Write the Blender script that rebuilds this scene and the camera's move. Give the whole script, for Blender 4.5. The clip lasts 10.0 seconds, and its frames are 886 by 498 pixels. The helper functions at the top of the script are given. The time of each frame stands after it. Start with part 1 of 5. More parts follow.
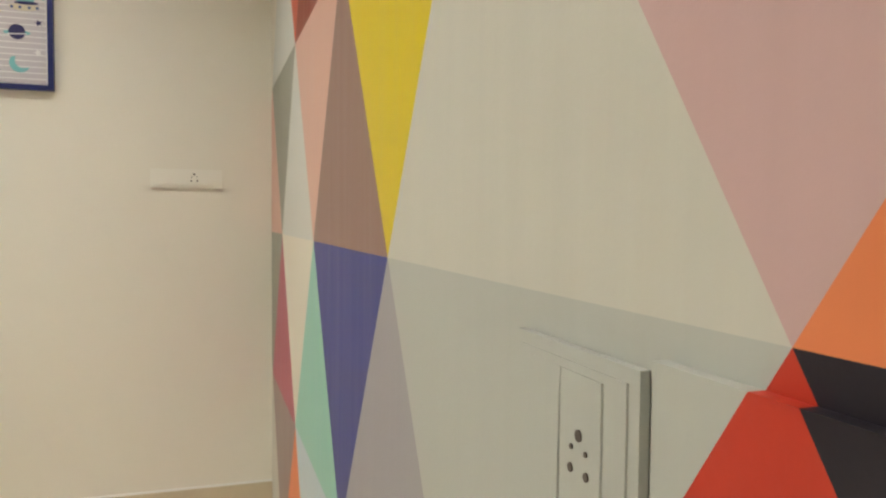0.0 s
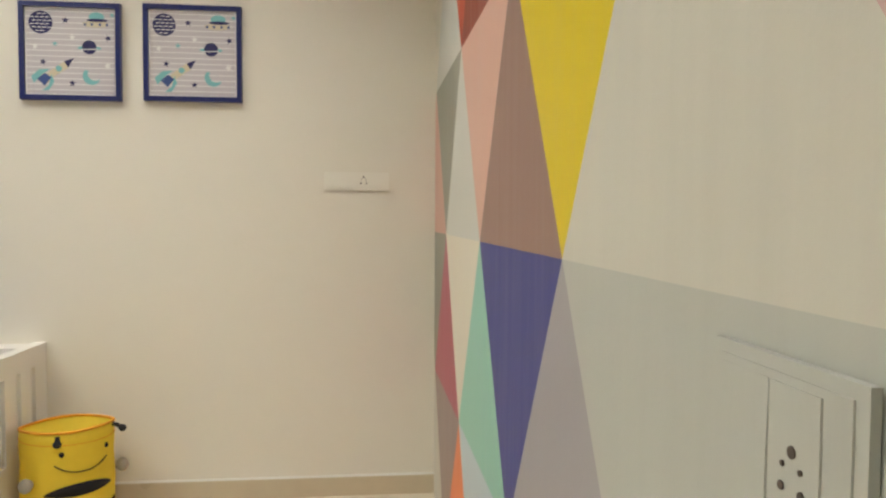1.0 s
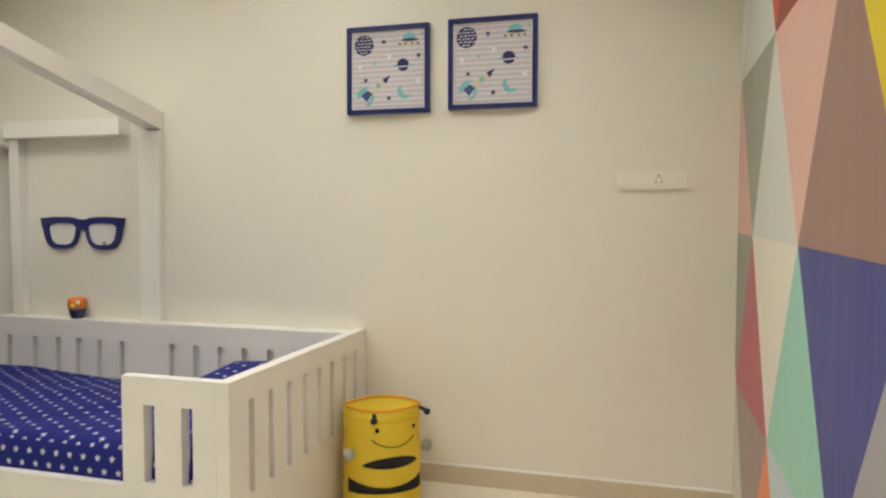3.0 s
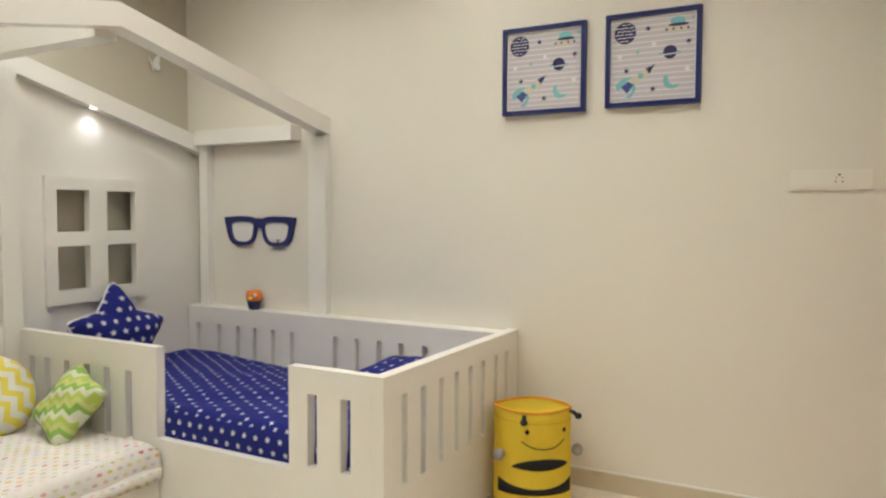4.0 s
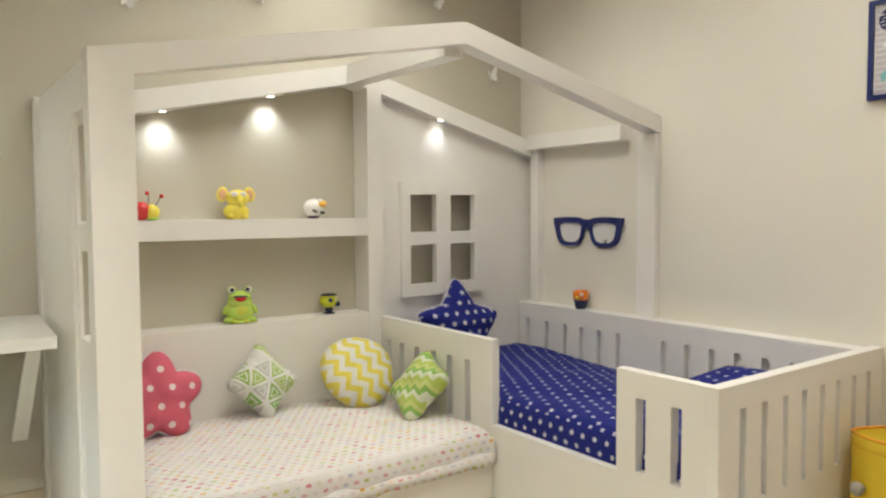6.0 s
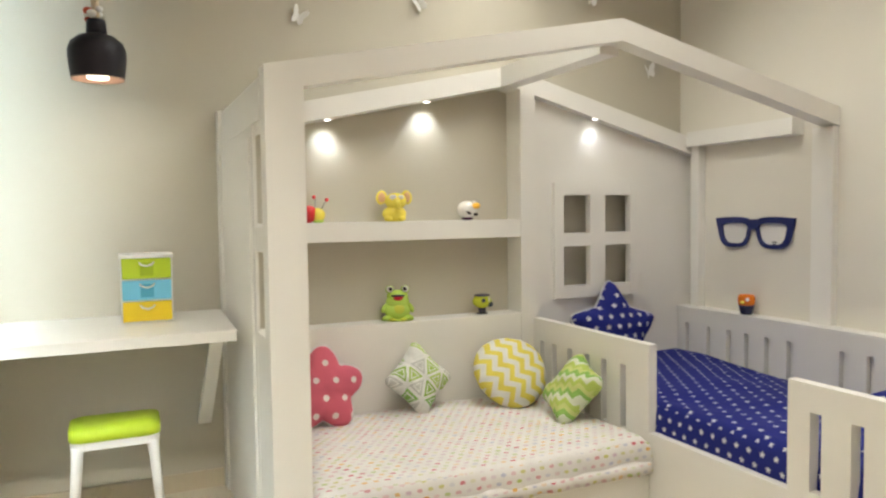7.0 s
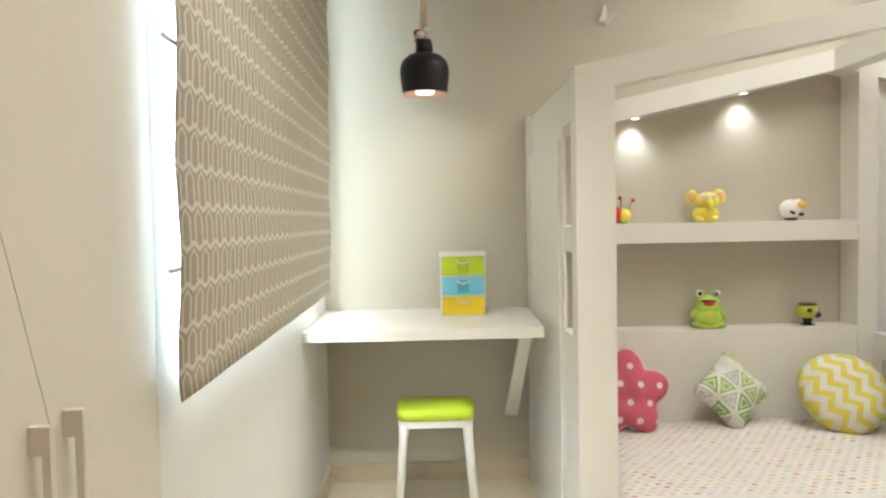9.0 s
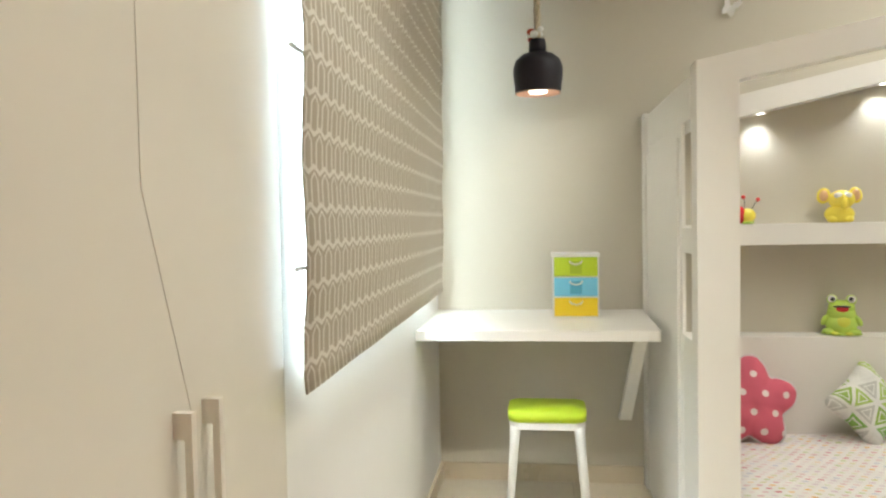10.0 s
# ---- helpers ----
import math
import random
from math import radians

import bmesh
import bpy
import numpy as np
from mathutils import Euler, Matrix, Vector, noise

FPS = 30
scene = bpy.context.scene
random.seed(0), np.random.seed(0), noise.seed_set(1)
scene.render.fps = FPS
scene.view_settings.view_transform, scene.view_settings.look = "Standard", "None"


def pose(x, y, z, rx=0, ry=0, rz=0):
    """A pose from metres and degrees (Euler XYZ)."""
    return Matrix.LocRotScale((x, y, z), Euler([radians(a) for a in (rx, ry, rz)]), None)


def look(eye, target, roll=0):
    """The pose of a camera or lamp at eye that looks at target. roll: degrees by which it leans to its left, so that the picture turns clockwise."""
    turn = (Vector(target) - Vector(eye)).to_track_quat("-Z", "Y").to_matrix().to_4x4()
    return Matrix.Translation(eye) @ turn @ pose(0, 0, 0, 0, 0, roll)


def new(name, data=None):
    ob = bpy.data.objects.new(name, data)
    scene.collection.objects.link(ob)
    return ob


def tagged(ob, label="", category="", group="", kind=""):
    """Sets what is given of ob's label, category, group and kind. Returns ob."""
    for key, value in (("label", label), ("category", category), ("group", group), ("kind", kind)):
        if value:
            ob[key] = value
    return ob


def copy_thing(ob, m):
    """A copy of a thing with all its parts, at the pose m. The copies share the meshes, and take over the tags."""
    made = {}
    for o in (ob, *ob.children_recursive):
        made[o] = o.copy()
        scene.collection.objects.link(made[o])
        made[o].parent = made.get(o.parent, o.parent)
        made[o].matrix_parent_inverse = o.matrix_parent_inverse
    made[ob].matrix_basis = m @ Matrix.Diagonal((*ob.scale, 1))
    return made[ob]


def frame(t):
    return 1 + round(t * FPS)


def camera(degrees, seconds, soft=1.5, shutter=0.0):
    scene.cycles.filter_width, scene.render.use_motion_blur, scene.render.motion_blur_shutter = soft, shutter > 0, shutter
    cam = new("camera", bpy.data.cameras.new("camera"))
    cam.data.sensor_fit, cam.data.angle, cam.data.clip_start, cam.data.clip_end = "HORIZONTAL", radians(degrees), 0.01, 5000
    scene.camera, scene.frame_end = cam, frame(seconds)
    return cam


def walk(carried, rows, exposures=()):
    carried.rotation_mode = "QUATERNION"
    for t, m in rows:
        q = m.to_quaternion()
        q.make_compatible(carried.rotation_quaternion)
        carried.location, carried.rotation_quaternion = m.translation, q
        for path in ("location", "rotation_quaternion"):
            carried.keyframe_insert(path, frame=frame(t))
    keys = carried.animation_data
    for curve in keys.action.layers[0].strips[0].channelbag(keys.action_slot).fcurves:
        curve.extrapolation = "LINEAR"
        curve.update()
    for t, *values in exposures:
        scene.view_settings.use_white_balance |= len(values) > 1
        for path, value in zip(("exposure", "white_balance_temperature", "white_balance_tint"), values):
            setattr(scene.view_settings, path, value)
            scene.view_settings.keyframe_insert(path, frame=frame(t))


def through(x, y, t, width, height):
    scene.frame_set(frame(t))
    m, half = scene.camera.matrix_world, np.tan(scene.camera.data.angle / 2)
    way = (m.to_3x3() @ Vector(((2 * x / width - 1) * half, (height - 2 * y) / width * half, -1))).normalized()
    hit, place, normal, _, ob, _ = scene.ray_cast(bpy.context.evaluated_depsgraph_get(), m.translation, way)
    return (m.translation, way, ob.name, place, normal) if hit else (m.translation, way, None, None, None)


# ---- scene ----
cam = camera(62.9, 10.0, soft=2.3)
PATH = [
    (0, (0.025, -0.042, 1.154), (1.9240, -0.6635, 1.0715), 0.47),
    (0.5, (0.026, -0.025, 1.157), (1.9757, -0.4621, 1.0707), 0.51),
    (1, (0.026, -0.010, 1.157), (2.0128, -0.2212, 1.0700), 0.35),
    (1.5, (0.023, 0.007, 1.159), (2.0209, -0.0144, 1.0687), 0.26),
    (2, (0.020, 0.024, 1.159), (2.0103, 0.1990, 1.0691), 0.21),
    (2.5, (0.023, 0.034, 1.161), (1.9881, 0.3915, 1.0691), 0.07),
    (4, (0.034, -0.003, 1.185), (1.7868, 0.9546, 1.0797), 0.18),
    (4.5, (0.025, 0.002, 1.189), (1.6603, 1.1487, 1.0818), 0.03),
    (5, (0.018, 0.011, 1.189), (1.5058, 1.3437, 1.0828), -0.07),
    (5.5, (0.017, 0.018, 1.188), (1.3598, 1.4973, 1.0825), -0.15),
    (7, (0.000, 0.012, 1.199), (0.8245, 1.8318, 1.0969), -0.76),
    (7.5, (-0.012, 0.017, 1.199), (0.6344, 1.9070, 1.1005), -0.86),
    (8, (-0.023, 0.020, 1.195), (0.4245, 1.9673, 1.1024), -0.95),
    (8.5, (-0.033, 0.017, 1.187), (0.2153, 2.0003, 1.1040), -1.04),
    (9, (-0.039, 0.016, 1.188), (0.0044, 2.0135, 1.1088), -1.08),
    (9.5, (-0.045, 0.012, 1.188), (-0.1480, 2.0080, 1.1119), -1.09),
    (10, (-0.051, 0.009, 1.190), (-0.3072, 1.9913, 1.1158), -1.07),
]
EXPOSURE = -0.10
walk(cam, [(t, look(eye, target, roll)) for t, eye, target, roll in PATH], [(0.0, EXPOSURE), (10.0, EXPOSURE)])

# ---- plan, in metres ----
X_WEST, X_EAST = -0.505, 3.023      # window wall, picture wall
Y_SOUTH, Y_NORTH = -0.296, 3.31     # painted wall, back wall
Z_TOP = 2.75
Y_FRONT = 2.285                     # front plane of the house frame
Y_NICHE = 3.17                      # front plane of the shelf niche
X_BED = 1.931                       # open side of the bed
Y_END = 1.247                       # foot end of the bed
APEX_X, APEX_Z, EAVE_L, EAVE_R = 1.80, 1.932, 1.662, 1.653
BACK_Z, BACK_L, BACK_R = 1.912, 1.618, 1.586   # the rear gable
X_POST = 0.433
POST_W = 0.124                      # width of the front post

# ---- world and lights ----
world = bpy.data.worlds.new("sky")
world.use_nodes = True
scene.world = world
wn = world.node_tree
sky = wn.nodes.new("ShaderNodeTexSky")
sky.sky_type, sky.sun_disc = "NISHITA", False
sky.sun_elevation, sky.sun_rotation = radians(40), radians(200)
wn.links.new(sky.outputs[0], wn.nodes["Background"].inputs[0])
wn.nodes["Background"].inputs[1].default_value = 0.12


def area_lamp(name, at, aim, power, size, color, size_y=None, spread=180):
    d = bpy.data.lights.new(name, "AREA")
    d.energy, d.color, d.size, d.spread = power, color, size, radians(spread)
    if size_y:
        d.shape, d.size_y = "RECTANGLE", size_y
    else:
        d.shape = "DISK"
    ob = new(name, d)
    ob.matrix_world = look(at, aim)
    return ob


def spot_lamp(name, at, aim, power, angle, blend, color, radius=0.02):
    d = bpy.data.lights.new(name, "SPOT")
    d.energy, d.color, d.spot_size, d.spot_blend, d.shadow_soft_size = power, color, radians(angle), blend, radius
    ob = new(name, d)
    ob.matrix_world = look(at, aim)
    return ob


WARM = (1.0, 0.99, 0.94)
DAY = (0.74, 0.89, 1.0)
# unseen recessed downlights: x, y, watts; first two give scallops, others are added fill
UNSEEN_DOWNLIGHTS = [(2.66, 1.35, 3.2), (1.75, 3.02, 3.1), (2.40, 2.45, 2.0), (2.05, 0.50, 8.8), (0.9, 0.42, 5.6), (0.0, 0.95, 7.4)]
for x, y, watts in UNSEEN_DOWNLIGHTS:
    area_lamp("unseen_downlight_lamp", (x, y, Z_TOP - 0.012), (x, y, 0), watts, 0.12, WARM, spread=125)
# a made-up tilted downlight towards the desk, added to brighten the space below it
area_lamp("desk_fill_lamp", (0.0, 0.60, Z_TOP - 0.012), (-0.30, 2.95, 0.2), 4.5, 0.12, WARM, spread=46)
# broad soft fill for the whole room; an invented source
area_lamp("ceiling_fill_lamp", (1.45, 2.12, Z_TOP - 0.035), (1.45, 2.12, 0), 23.0, 1.1, WARM, 1.1, spread=150)
area_lamp("window_daylight", (X_WEST - 0.17, 2.195, 1.61), (X_EAST, 2.195, 1.61), 185.0, 1.61, DAY, 1.48)
for x, y, z, aim_y, drop, watts in ((0.90, 3.252, 1.618, 3.31, 0.26, 3.3), (1.39, 3.252, 1.724, 3.31, 0.26, 3.3), (2.33, 3.175, 1.690, 3.225, 0.24, 2.4)):
    spot_lamp("rafter_spot_lamp", (x, y, z - 0.014), (x, aim_y, z - drop), watts, 110, 1.0, (0.88, 0.94, 1.0), 0.022)


# ---- materials ----
class Nodes:
    """Short ways to wire a material."""

    def __init__(self, name):
        self.mat = bpy.data.materials.new(name)
        self.mat.use_nodes = True
        self.tree = self.mat.node_tree
        self.bsdf = self.tree.nodes["Principled BSDF"]
        self.coord = self.tree.nodes.new("ShaderNodeTexCoord").outputs["Object"]

    def link(self, a, b):
        self.tree.links.new(a, b)

    def put(self, socket, v):
        if isinstance(v, (int, float)):
            socket.default_value = v
        elif isinstance(v, tuple):
            socket.default_value = (*v, 1.0)[: len(socket.default_value)]
        else:
            self.link(v, socket)

    def m(self, op, a, b=0.0, c=0.0):
        n = self.tree.nodes.new("ShaderNodeMath")
        n.operation = op
        for s, v in zip(n.inputs, (a, b, c)):
            self.put(s, v)
        return n.outputs[0]

    def xyz(self):
        n = self.tree.nodes.new("ShaderNodeSeparateXYZ")
        self.link(self.coord, n.inputs[0])
        return n.outputs[0], n.outputs[1], n.outputs[2]

    def vec(self, a, b, c=0.0):
        n = self.tree.nodes.new("ShaderNodeCombineXYZ")
        for s, v in zip(n.inputs, (a, b, c)):
            self.put(s, v)
        return n.outputs[0]

    def noise(self, scale, detail=3.0, rough=0.55, vector=None):
        n = self.tree.nodes.new("ShaderNodeTexNoise")
        self.link(vector or self.coord, n.inputs["Vector"])
        n.inputs["Scale"].default_value, n.inputs["Detail"].default_value, n.inputs["Roughness"].default_value = scale, detail, rough
        return n.outputs[0]

    def white(self, vector):
        n = self.tree.nodes.new("ShaderNodeTexWhiteNoise")
        self.link(vector, n.inputs["Vector"])
        return n.outputs["Value"]

    def mix(self, f, a, b):
        n = self.tree.nodes.new("ShaderNodeMix")
        n.data_type = "RGBA"
        self.put(n.inputs[0], f)
        self.put(n.inputs[6], a)
        self.put(n.inputs[7], b)
        return n.outputs[2]

    def ramp(self, f, stops, constant=False):
        n = self.tree.nodes.new("ShaderNodeValToRGB")
        n.color_ramp.interpolation = "CONSTANT" if constant else "LINEAR"
        e = n.color_ramp.elements
        while len(e) < len(stops):
            e.new(0.5)
        for el, (p, col) in zip(e, stops):
            el.position, el.color = p, (*col, 1.0)
        self.link(f, n.inputs[0])
        return n.outputs[0]

    def bump(self, h, strength, distance=0.002):
        n = self.tree.nodes.new("ShaderNodeBump")
        n.inputs["Strength"].default_value, n.inputs["Distance"].default_value = strength, distance
        self.link(h, n.inputs["Height"])
        self.link(n.outputs[0], self.bsdf.inputs["Normal"])

    def done(self, color, rough=0.5, metal=0.0, sheen=0.0):
        self.put(self.bsdf.inputs["Base Color"], color)
        self.put(self.bsdf.inputs["Roughness"], rough)
        self.bsdf.inputs["Metallic"].default_value = metal
        self.bsdf.inputs["Sheen Weight"].default_value = sheen
        return self.mat


def plain(name, col, rough=0.5, metal=0.0, vary=0.06, scale=6.0, bump=0.05, fine=180.0, wear=0.16):
    """Paint, plastic or metal with faint stains and grain."""
    n = Nodes(name)
    big, small = n.noise(scale), n.noise(fine, 2.0)
    dark = tuple(c * (1 - vary) for c in col)
    lite = tuple(min(1.0, c * (1 + vary * 0.6)) for c in col)
    color = n.mix(big, dark, lite)
    if bump:
        n.bump(small, bump, 0.001)
    r = n.m("MULTIPLY_ADD", big, wear, rough - wear / 2)
    return n.done(color, r, metal)


def cloth(name, pattern, rough=0.9):
    """Woven fabric: pattern(nodes) gives its colour."""
    n = Nodes(name)
    x, y, z = n.xyz()
    color = pattern(n, x, y, z)
    weave = n.noise(900.0, 1.0)
    folds = n.noise(14.0, 3.0)
    h = n.m("ADD", n.m("MULTIPLY", weave, 0.25), folds)
    n.bump(h, 0.35, 0.004)
    # fold shading put into the colour: black mixed in by the fold noise
    shade = n.mix(n.m("MULTIPLY", folds, 0.22), color, (0.0, 0.0, 0.0))
    n.bsdf.inputs["Specular IOR Level"].default_value = 0.2
    return n.done(shade, rough)


def cell(n, u, v, size_u, size_v, stagger=0.5):
    """Local place in a staggered grid, from -0.5 to 0.5, and the number of the row and the column."""
    v1 = n.m("DIVIDE", v, size_v)
    row = n.m("FLOOR", v1)
    shift = n.m("MULTIPLY", n.m("MODULO", n.m("ABSOLUTE", row), 2.0), stagger)
    u1 = n.m("ADD", n.m("DIVIDE", u, size_u), shift)
    col = n.m("FLOOR", u1)
    return n.m("SUBTRACT", n.m("SUBTRACT", u1, col), 0.5), n.m("SUBTRACT", n.m("SUBTRACT", v1, row), 0.5), row, col


def star_mask(n, u, v, size_u, size_v, radius):
    a, b, _, _ = cell(n, u, v, size_u, size_v)
    a, b = n.m("MULTIPLY", a, size_u), n.m("MULTIPLY", b, size_v)
    r = n.m("SQRT", n.m("ADD", n.m("MULTIPLY", a, a), n.m("MULTIPLY", b, b)))
    th = n.m("ARCTAN2", a, b)
    lim = n.m("MULTIPLY", n.m("MULTIPLY_ADD", n.m("COSINE", n.m("MULTIPLY", th, 5.0)), 0.32, 0.68), radius)
    return n.m("LESS_THAN", r, lim)


NAVY, WHITE_INK = (0.019, 0.025, 0.185), (0.72, 0.72, 0.74)


def side_mask(n, axis):
    """1 where the cloth hangs down towards the given axis, 0 where it lies flat."""
    t = n.tree.nodes.new("ShaderNodeTexCoord")
    d = n.tree.nodes.new("ShaderNodeSeparateXYZ")
    n.link(t.outputs["Normal"], d.inputs[0])
    return n.m("GREATER_THAN", n.m("ABSOLUTE", d.outputs[axis]), 0.72)


def stars_bed(n, x, y, z):
    side = side_mask(n, 0)
    top = star_mask(n, x, y, 0.074, 0.060, 0.0115)
    low = star_mask(n, y, z, 0.056, 0.043, 0.0115)
    f = n.m("ADD", n.m("MULTIPLY", side, low), n.m("MULTIPLY", n.m("SUBTRACT", 1.0, side), top))
    return n.mix(f, NAVY, WHITE_INK)


def stars_pillow(n, x, y, z):
    return n.mix(star_mask(n, x, z, 0.064, 0.054, 0.0145), NAVY, WHITE_INK)


def dots_pink(n, x, y, z):
    a, b, _, _ = cell(n, x, z, 0.085, 0.075)
    a, b = n.m("MULTIPLY", a, 0.085), n.m("MULTIPLY", b, 0.075)
    r = n.m("SQRT", n.m("ADD", n.m("MULTIPLY", a, a), n.m("MULTIPLY", b, b)))
    return n.mix(n.m("LESS_THAN", r, 0.0135), (0.70, 0.145, 0.20), (0.85, 0.74, 0.70))


def zigzag(period, wave, amp, colors, tilt=0.0):
    def pattern(n, x, y, z):
        u = n.m("ADD", n.m("MULTIPLY", x, math.cos(tilt)), n.m("MULTIPLY", z, math.sin(tilt)))
        v = n.m("SUBTRACT", n.m("MULTIPLY", z, math.cos(tilt)), n.m("MULTIPLY", x, math.sin(tilt)))
        tri = n.m("MULTIPLY", n.m("PINGPONG", n.m("DIVIDE", u, wave), 0.5), amp)
        f = n.m("FRACT", n.m("DIVIDE", n.m("ADD", v, tri), period))
        k = len(colors)
        return n.ramp(f, [(i / k, c) for i, c in enumerate(colors)], True)
    return pattern


def triangles(n, x, y, z):
    s = 0.100
    u = n.m("DIVIDE", n.m("ADD", n.m("SUBTRACT", x, n.m("MULTIPLY", z, 0.577)), 5.0), s)
    v = n.m("DIVIDE", n.m("ADD", n.m("MULTIPLY", z, 1.155), 5.0), s)
    fu, fv = n.m("FRACT", u), n.m("FRACT", v)
    up = n.m("GREATER_THAN", n.m("ADD", fu, fv), 1.0)
    key = n.vec(n.m("FLOOR", u), n.m("FLOOR", v), up)
    rnd = n.white(key)
    col = n.ramp(rnd, [(0.0, (0.30, 0.46, 0.10)), (0.22, (0.55, 0.55, 0.50)), (0.45, (0.46, 0.60, 0.16)), (0.62, (0.28, 0.50, 0.13)), (0.74, (0.74, 0.74, 0.68)), (0.86, (0.40, 0.55, 0.14))], True)
    diag = n.m("ABSOLUTE", n.m("SUBTRACT", n.m("ADD", fu, fv), 1.0))
    edge = n.m("MINIMUM", n.m("MINIMUM", n.m("MINIMUM", fu, fv), n.m("MINIMUM", n.m("SUBTRACT", 1.0, fu), n.m("SUBTRACT", 1.0, fv))), diag)
    line = n.m("LESS_THAN", edge, 0.07)
    inner = n.m("MULTIPLY", n.m("GREATER_THAN", edge, 0.17), n.m("LESS_THAN", edge, 0.22))
    return n.mix(n.m("MAXIMUM", line, inner), col, (0.78, 0.78, 0.72))


def posies(n, x, y, z):
    """Rows of small brushed dabs, strong and pale ones in turn."""
    side = side_mask(n, 1)
    v = n.m("ADD", n.m("MULTIPLY", side, z), n.m("MULTIPLY", n.m("SUBTRACT", 1.0, side), y))
    a, b, row, col = cell(n, x, v, 0.041, 0.029, 0.5)
    wob = n.noise(75.0, 2.0)
    r = n.m("ADD", n.m("POWER", n.m("ABSOLUTE", n.m("MULTIPLY", a, 3.3)), 2.6), n.m("POWER", n.m("ABSOLUTE", n.m("MULTIPLY", b, 4.0)), 2.6))
    spot = n.m("LESS_THAN", n.m("ADD", r, n.m("MULTIPLY", wob, 1.3)), 1.35)
    rnd = n.white(n.vec(col, row))
    ink = n.ramp(rnd, [(0.0, (0.62, 0.13, 0.17)), (0.17, (0.60, 0.56, 0.20)), (0.32, (0.78, 0.42, 0.06)), (0.45, (0.70, 0.42, 0.44)), (0.60, (0.52, 0.52, 0.62)), (0.72, (0.46, 0.54, 0.16)), (0.84, (0.66, 0.50, 0.56))], True)
    fade = n.m("MULTIPLY", spot, n.m("MULTIPLY_ADD", n.white(n.vec(col, row, 3.0)), 0.62, 0.38))
    return n.mix(fade, (0.80, 0.765, 0.715), ink)


def wall_paint(name, col):
    n = Nodes(name)
    big, mid, fine = n.noise(0.9, 2.0), n.noise(7.0, 4.0), n.noise(120.0, 3.0)
    f = n.m("ADD", n.m("MULTIPLY", big, 0.6), n.m("MULTIPLY", mid, 0.4))
    color = n.mix(f, tuple(c * 0.95 for c in col), tuple(min(1, c * 1.03) for c in col))
    n.bump(n.m("ADD", fine, n.m("MULTIPLY", mid, 0.6)), 0.10, 0.0015)
    return n.done(color, n.m("MULTIPLY_ADD", mid, 0.15, 0.5))


def tile_stone():
    n = Nodes("beige_tile")
    info = n.tree.nodes.new("ShaderNodeObjectInfo")
    big, vein = n.noise(3.0, 5.0), n.noise(22.0, 6.0, 0.7)
    f = n.m("ADD", n.m("MULTIPLY", big, 0.7), n.m("MULTIPLY", info.outputs["Random"], 0.3))
    color = n.mix(f, (0.68, 0.60, 0.46), (0.82, 0.75, 0.61))
    color = n.mix(n.m("MULTIPLY", vein, 0.25), color, (0.42, 0.34, 0.22))
    return n.done(color, n.m("MULTIPLY_ADD", vein, 0.12, 0.16))


def blind_cloth():
    n = Nodes("honeycomb_blind_cloth")
    x, y, z = n.xyz()
    u, q = n.m("DIVIDE", n.m("ADD", y, 10.0), 0.064), n.m("DIVIDE", n.m("ADD", z, 10.0), 0.068)
    r = n.m("FLOOR", q)
    sign = n.m("MULTIPLY_ADD", n.m("MODULO", r, 2.0), 2.0, -1.0)              # -1 on even rows, +1 on odd ones
    tri = n.m("SUBTRACT", 0.5, n.m("MULTIPLY", n.m("ABSOLUTE", n.m("SUBTRACT", n.m("FRACT", u), 0.5)), 2.0))
    zig = n.m("MULTIPLY", n.m("MULTIPLY", tri, 0.18), sign)
    below, above = n.m("SUBTRACT", n.m("SUBTRACT", q, r), zig), n.m("SUBTRACT", n.m("SUBTRACT", n.m("ADD", r, 1.0), zig), q)
    row = n.m("ADD", n.m("SUBTRACT", r, n.m("LESS_THAN", below, 0.0)), n.m("LESS_THAN", above, 0.0))
    half = n.m("MULTIPLY", n.m("MODULO", row, 2.0), 0.5)
    a = n.m("ABSOLUTE", n.m("SUBTRACT", n.m("FRACT", n.m("ADD", u, half)), 0.5))
    band = n.m("LESS_THAN", n.m("MINIMUM", n.m("ABSOLUTE", below), n.m("ABSOLUTE", above)), 0.072)
    roof = n.m("LESS_THAN", n.m("ABSOLUTE", n.m("SUBTRACT", n.m("MINIMUM", n.m("ABSOLUTE", above), 1.0), n.m("MULTIPLY_ADD", a, 0.35, 0.17))), 0.045)
    roof = n.m("MULTIPLY", roof, n.m("LESS_THAN", a, 0.31))
    posts = n.m("MULTIPLY", n.m("LESS_THAN", n.m("ABSOLUTE", n.m("SUBTRACT", a, 0.29)), 0.058), n.m("GREATER_THAN", above, 0.25))
    line = n.m("MAXIMUM", band, n.m("MAXIMUM", roof, posts))
    color = n.mix(line, (0.50, 0.44, 0.335), (0.78, 0.74, 0.65))
    n.bump(n.m("ADD", line, n.m("MULTIPLY", n.noise(700.0, 1.0), 0.2)), 0.5, 0.003)
    mat = n.done(color, 0.9)
    tr = n.tree.nodes.new("ShaderNodeBsdfTranslucent")
    n.link(color, tr.inputs[0])
    mix = n.tree.nodes.new("ShaderNodeMixShader")
    mix.inputs[0].default_value = 0.22
    n.link(n.bsdf.outputs[0], mix.inputs[1])
    n.link(tr.outputs[0], mix.inputs[2])
    n.link(mix.outputs[0], n.tree.nodes["Material Output"].inputs[0])
    return mat


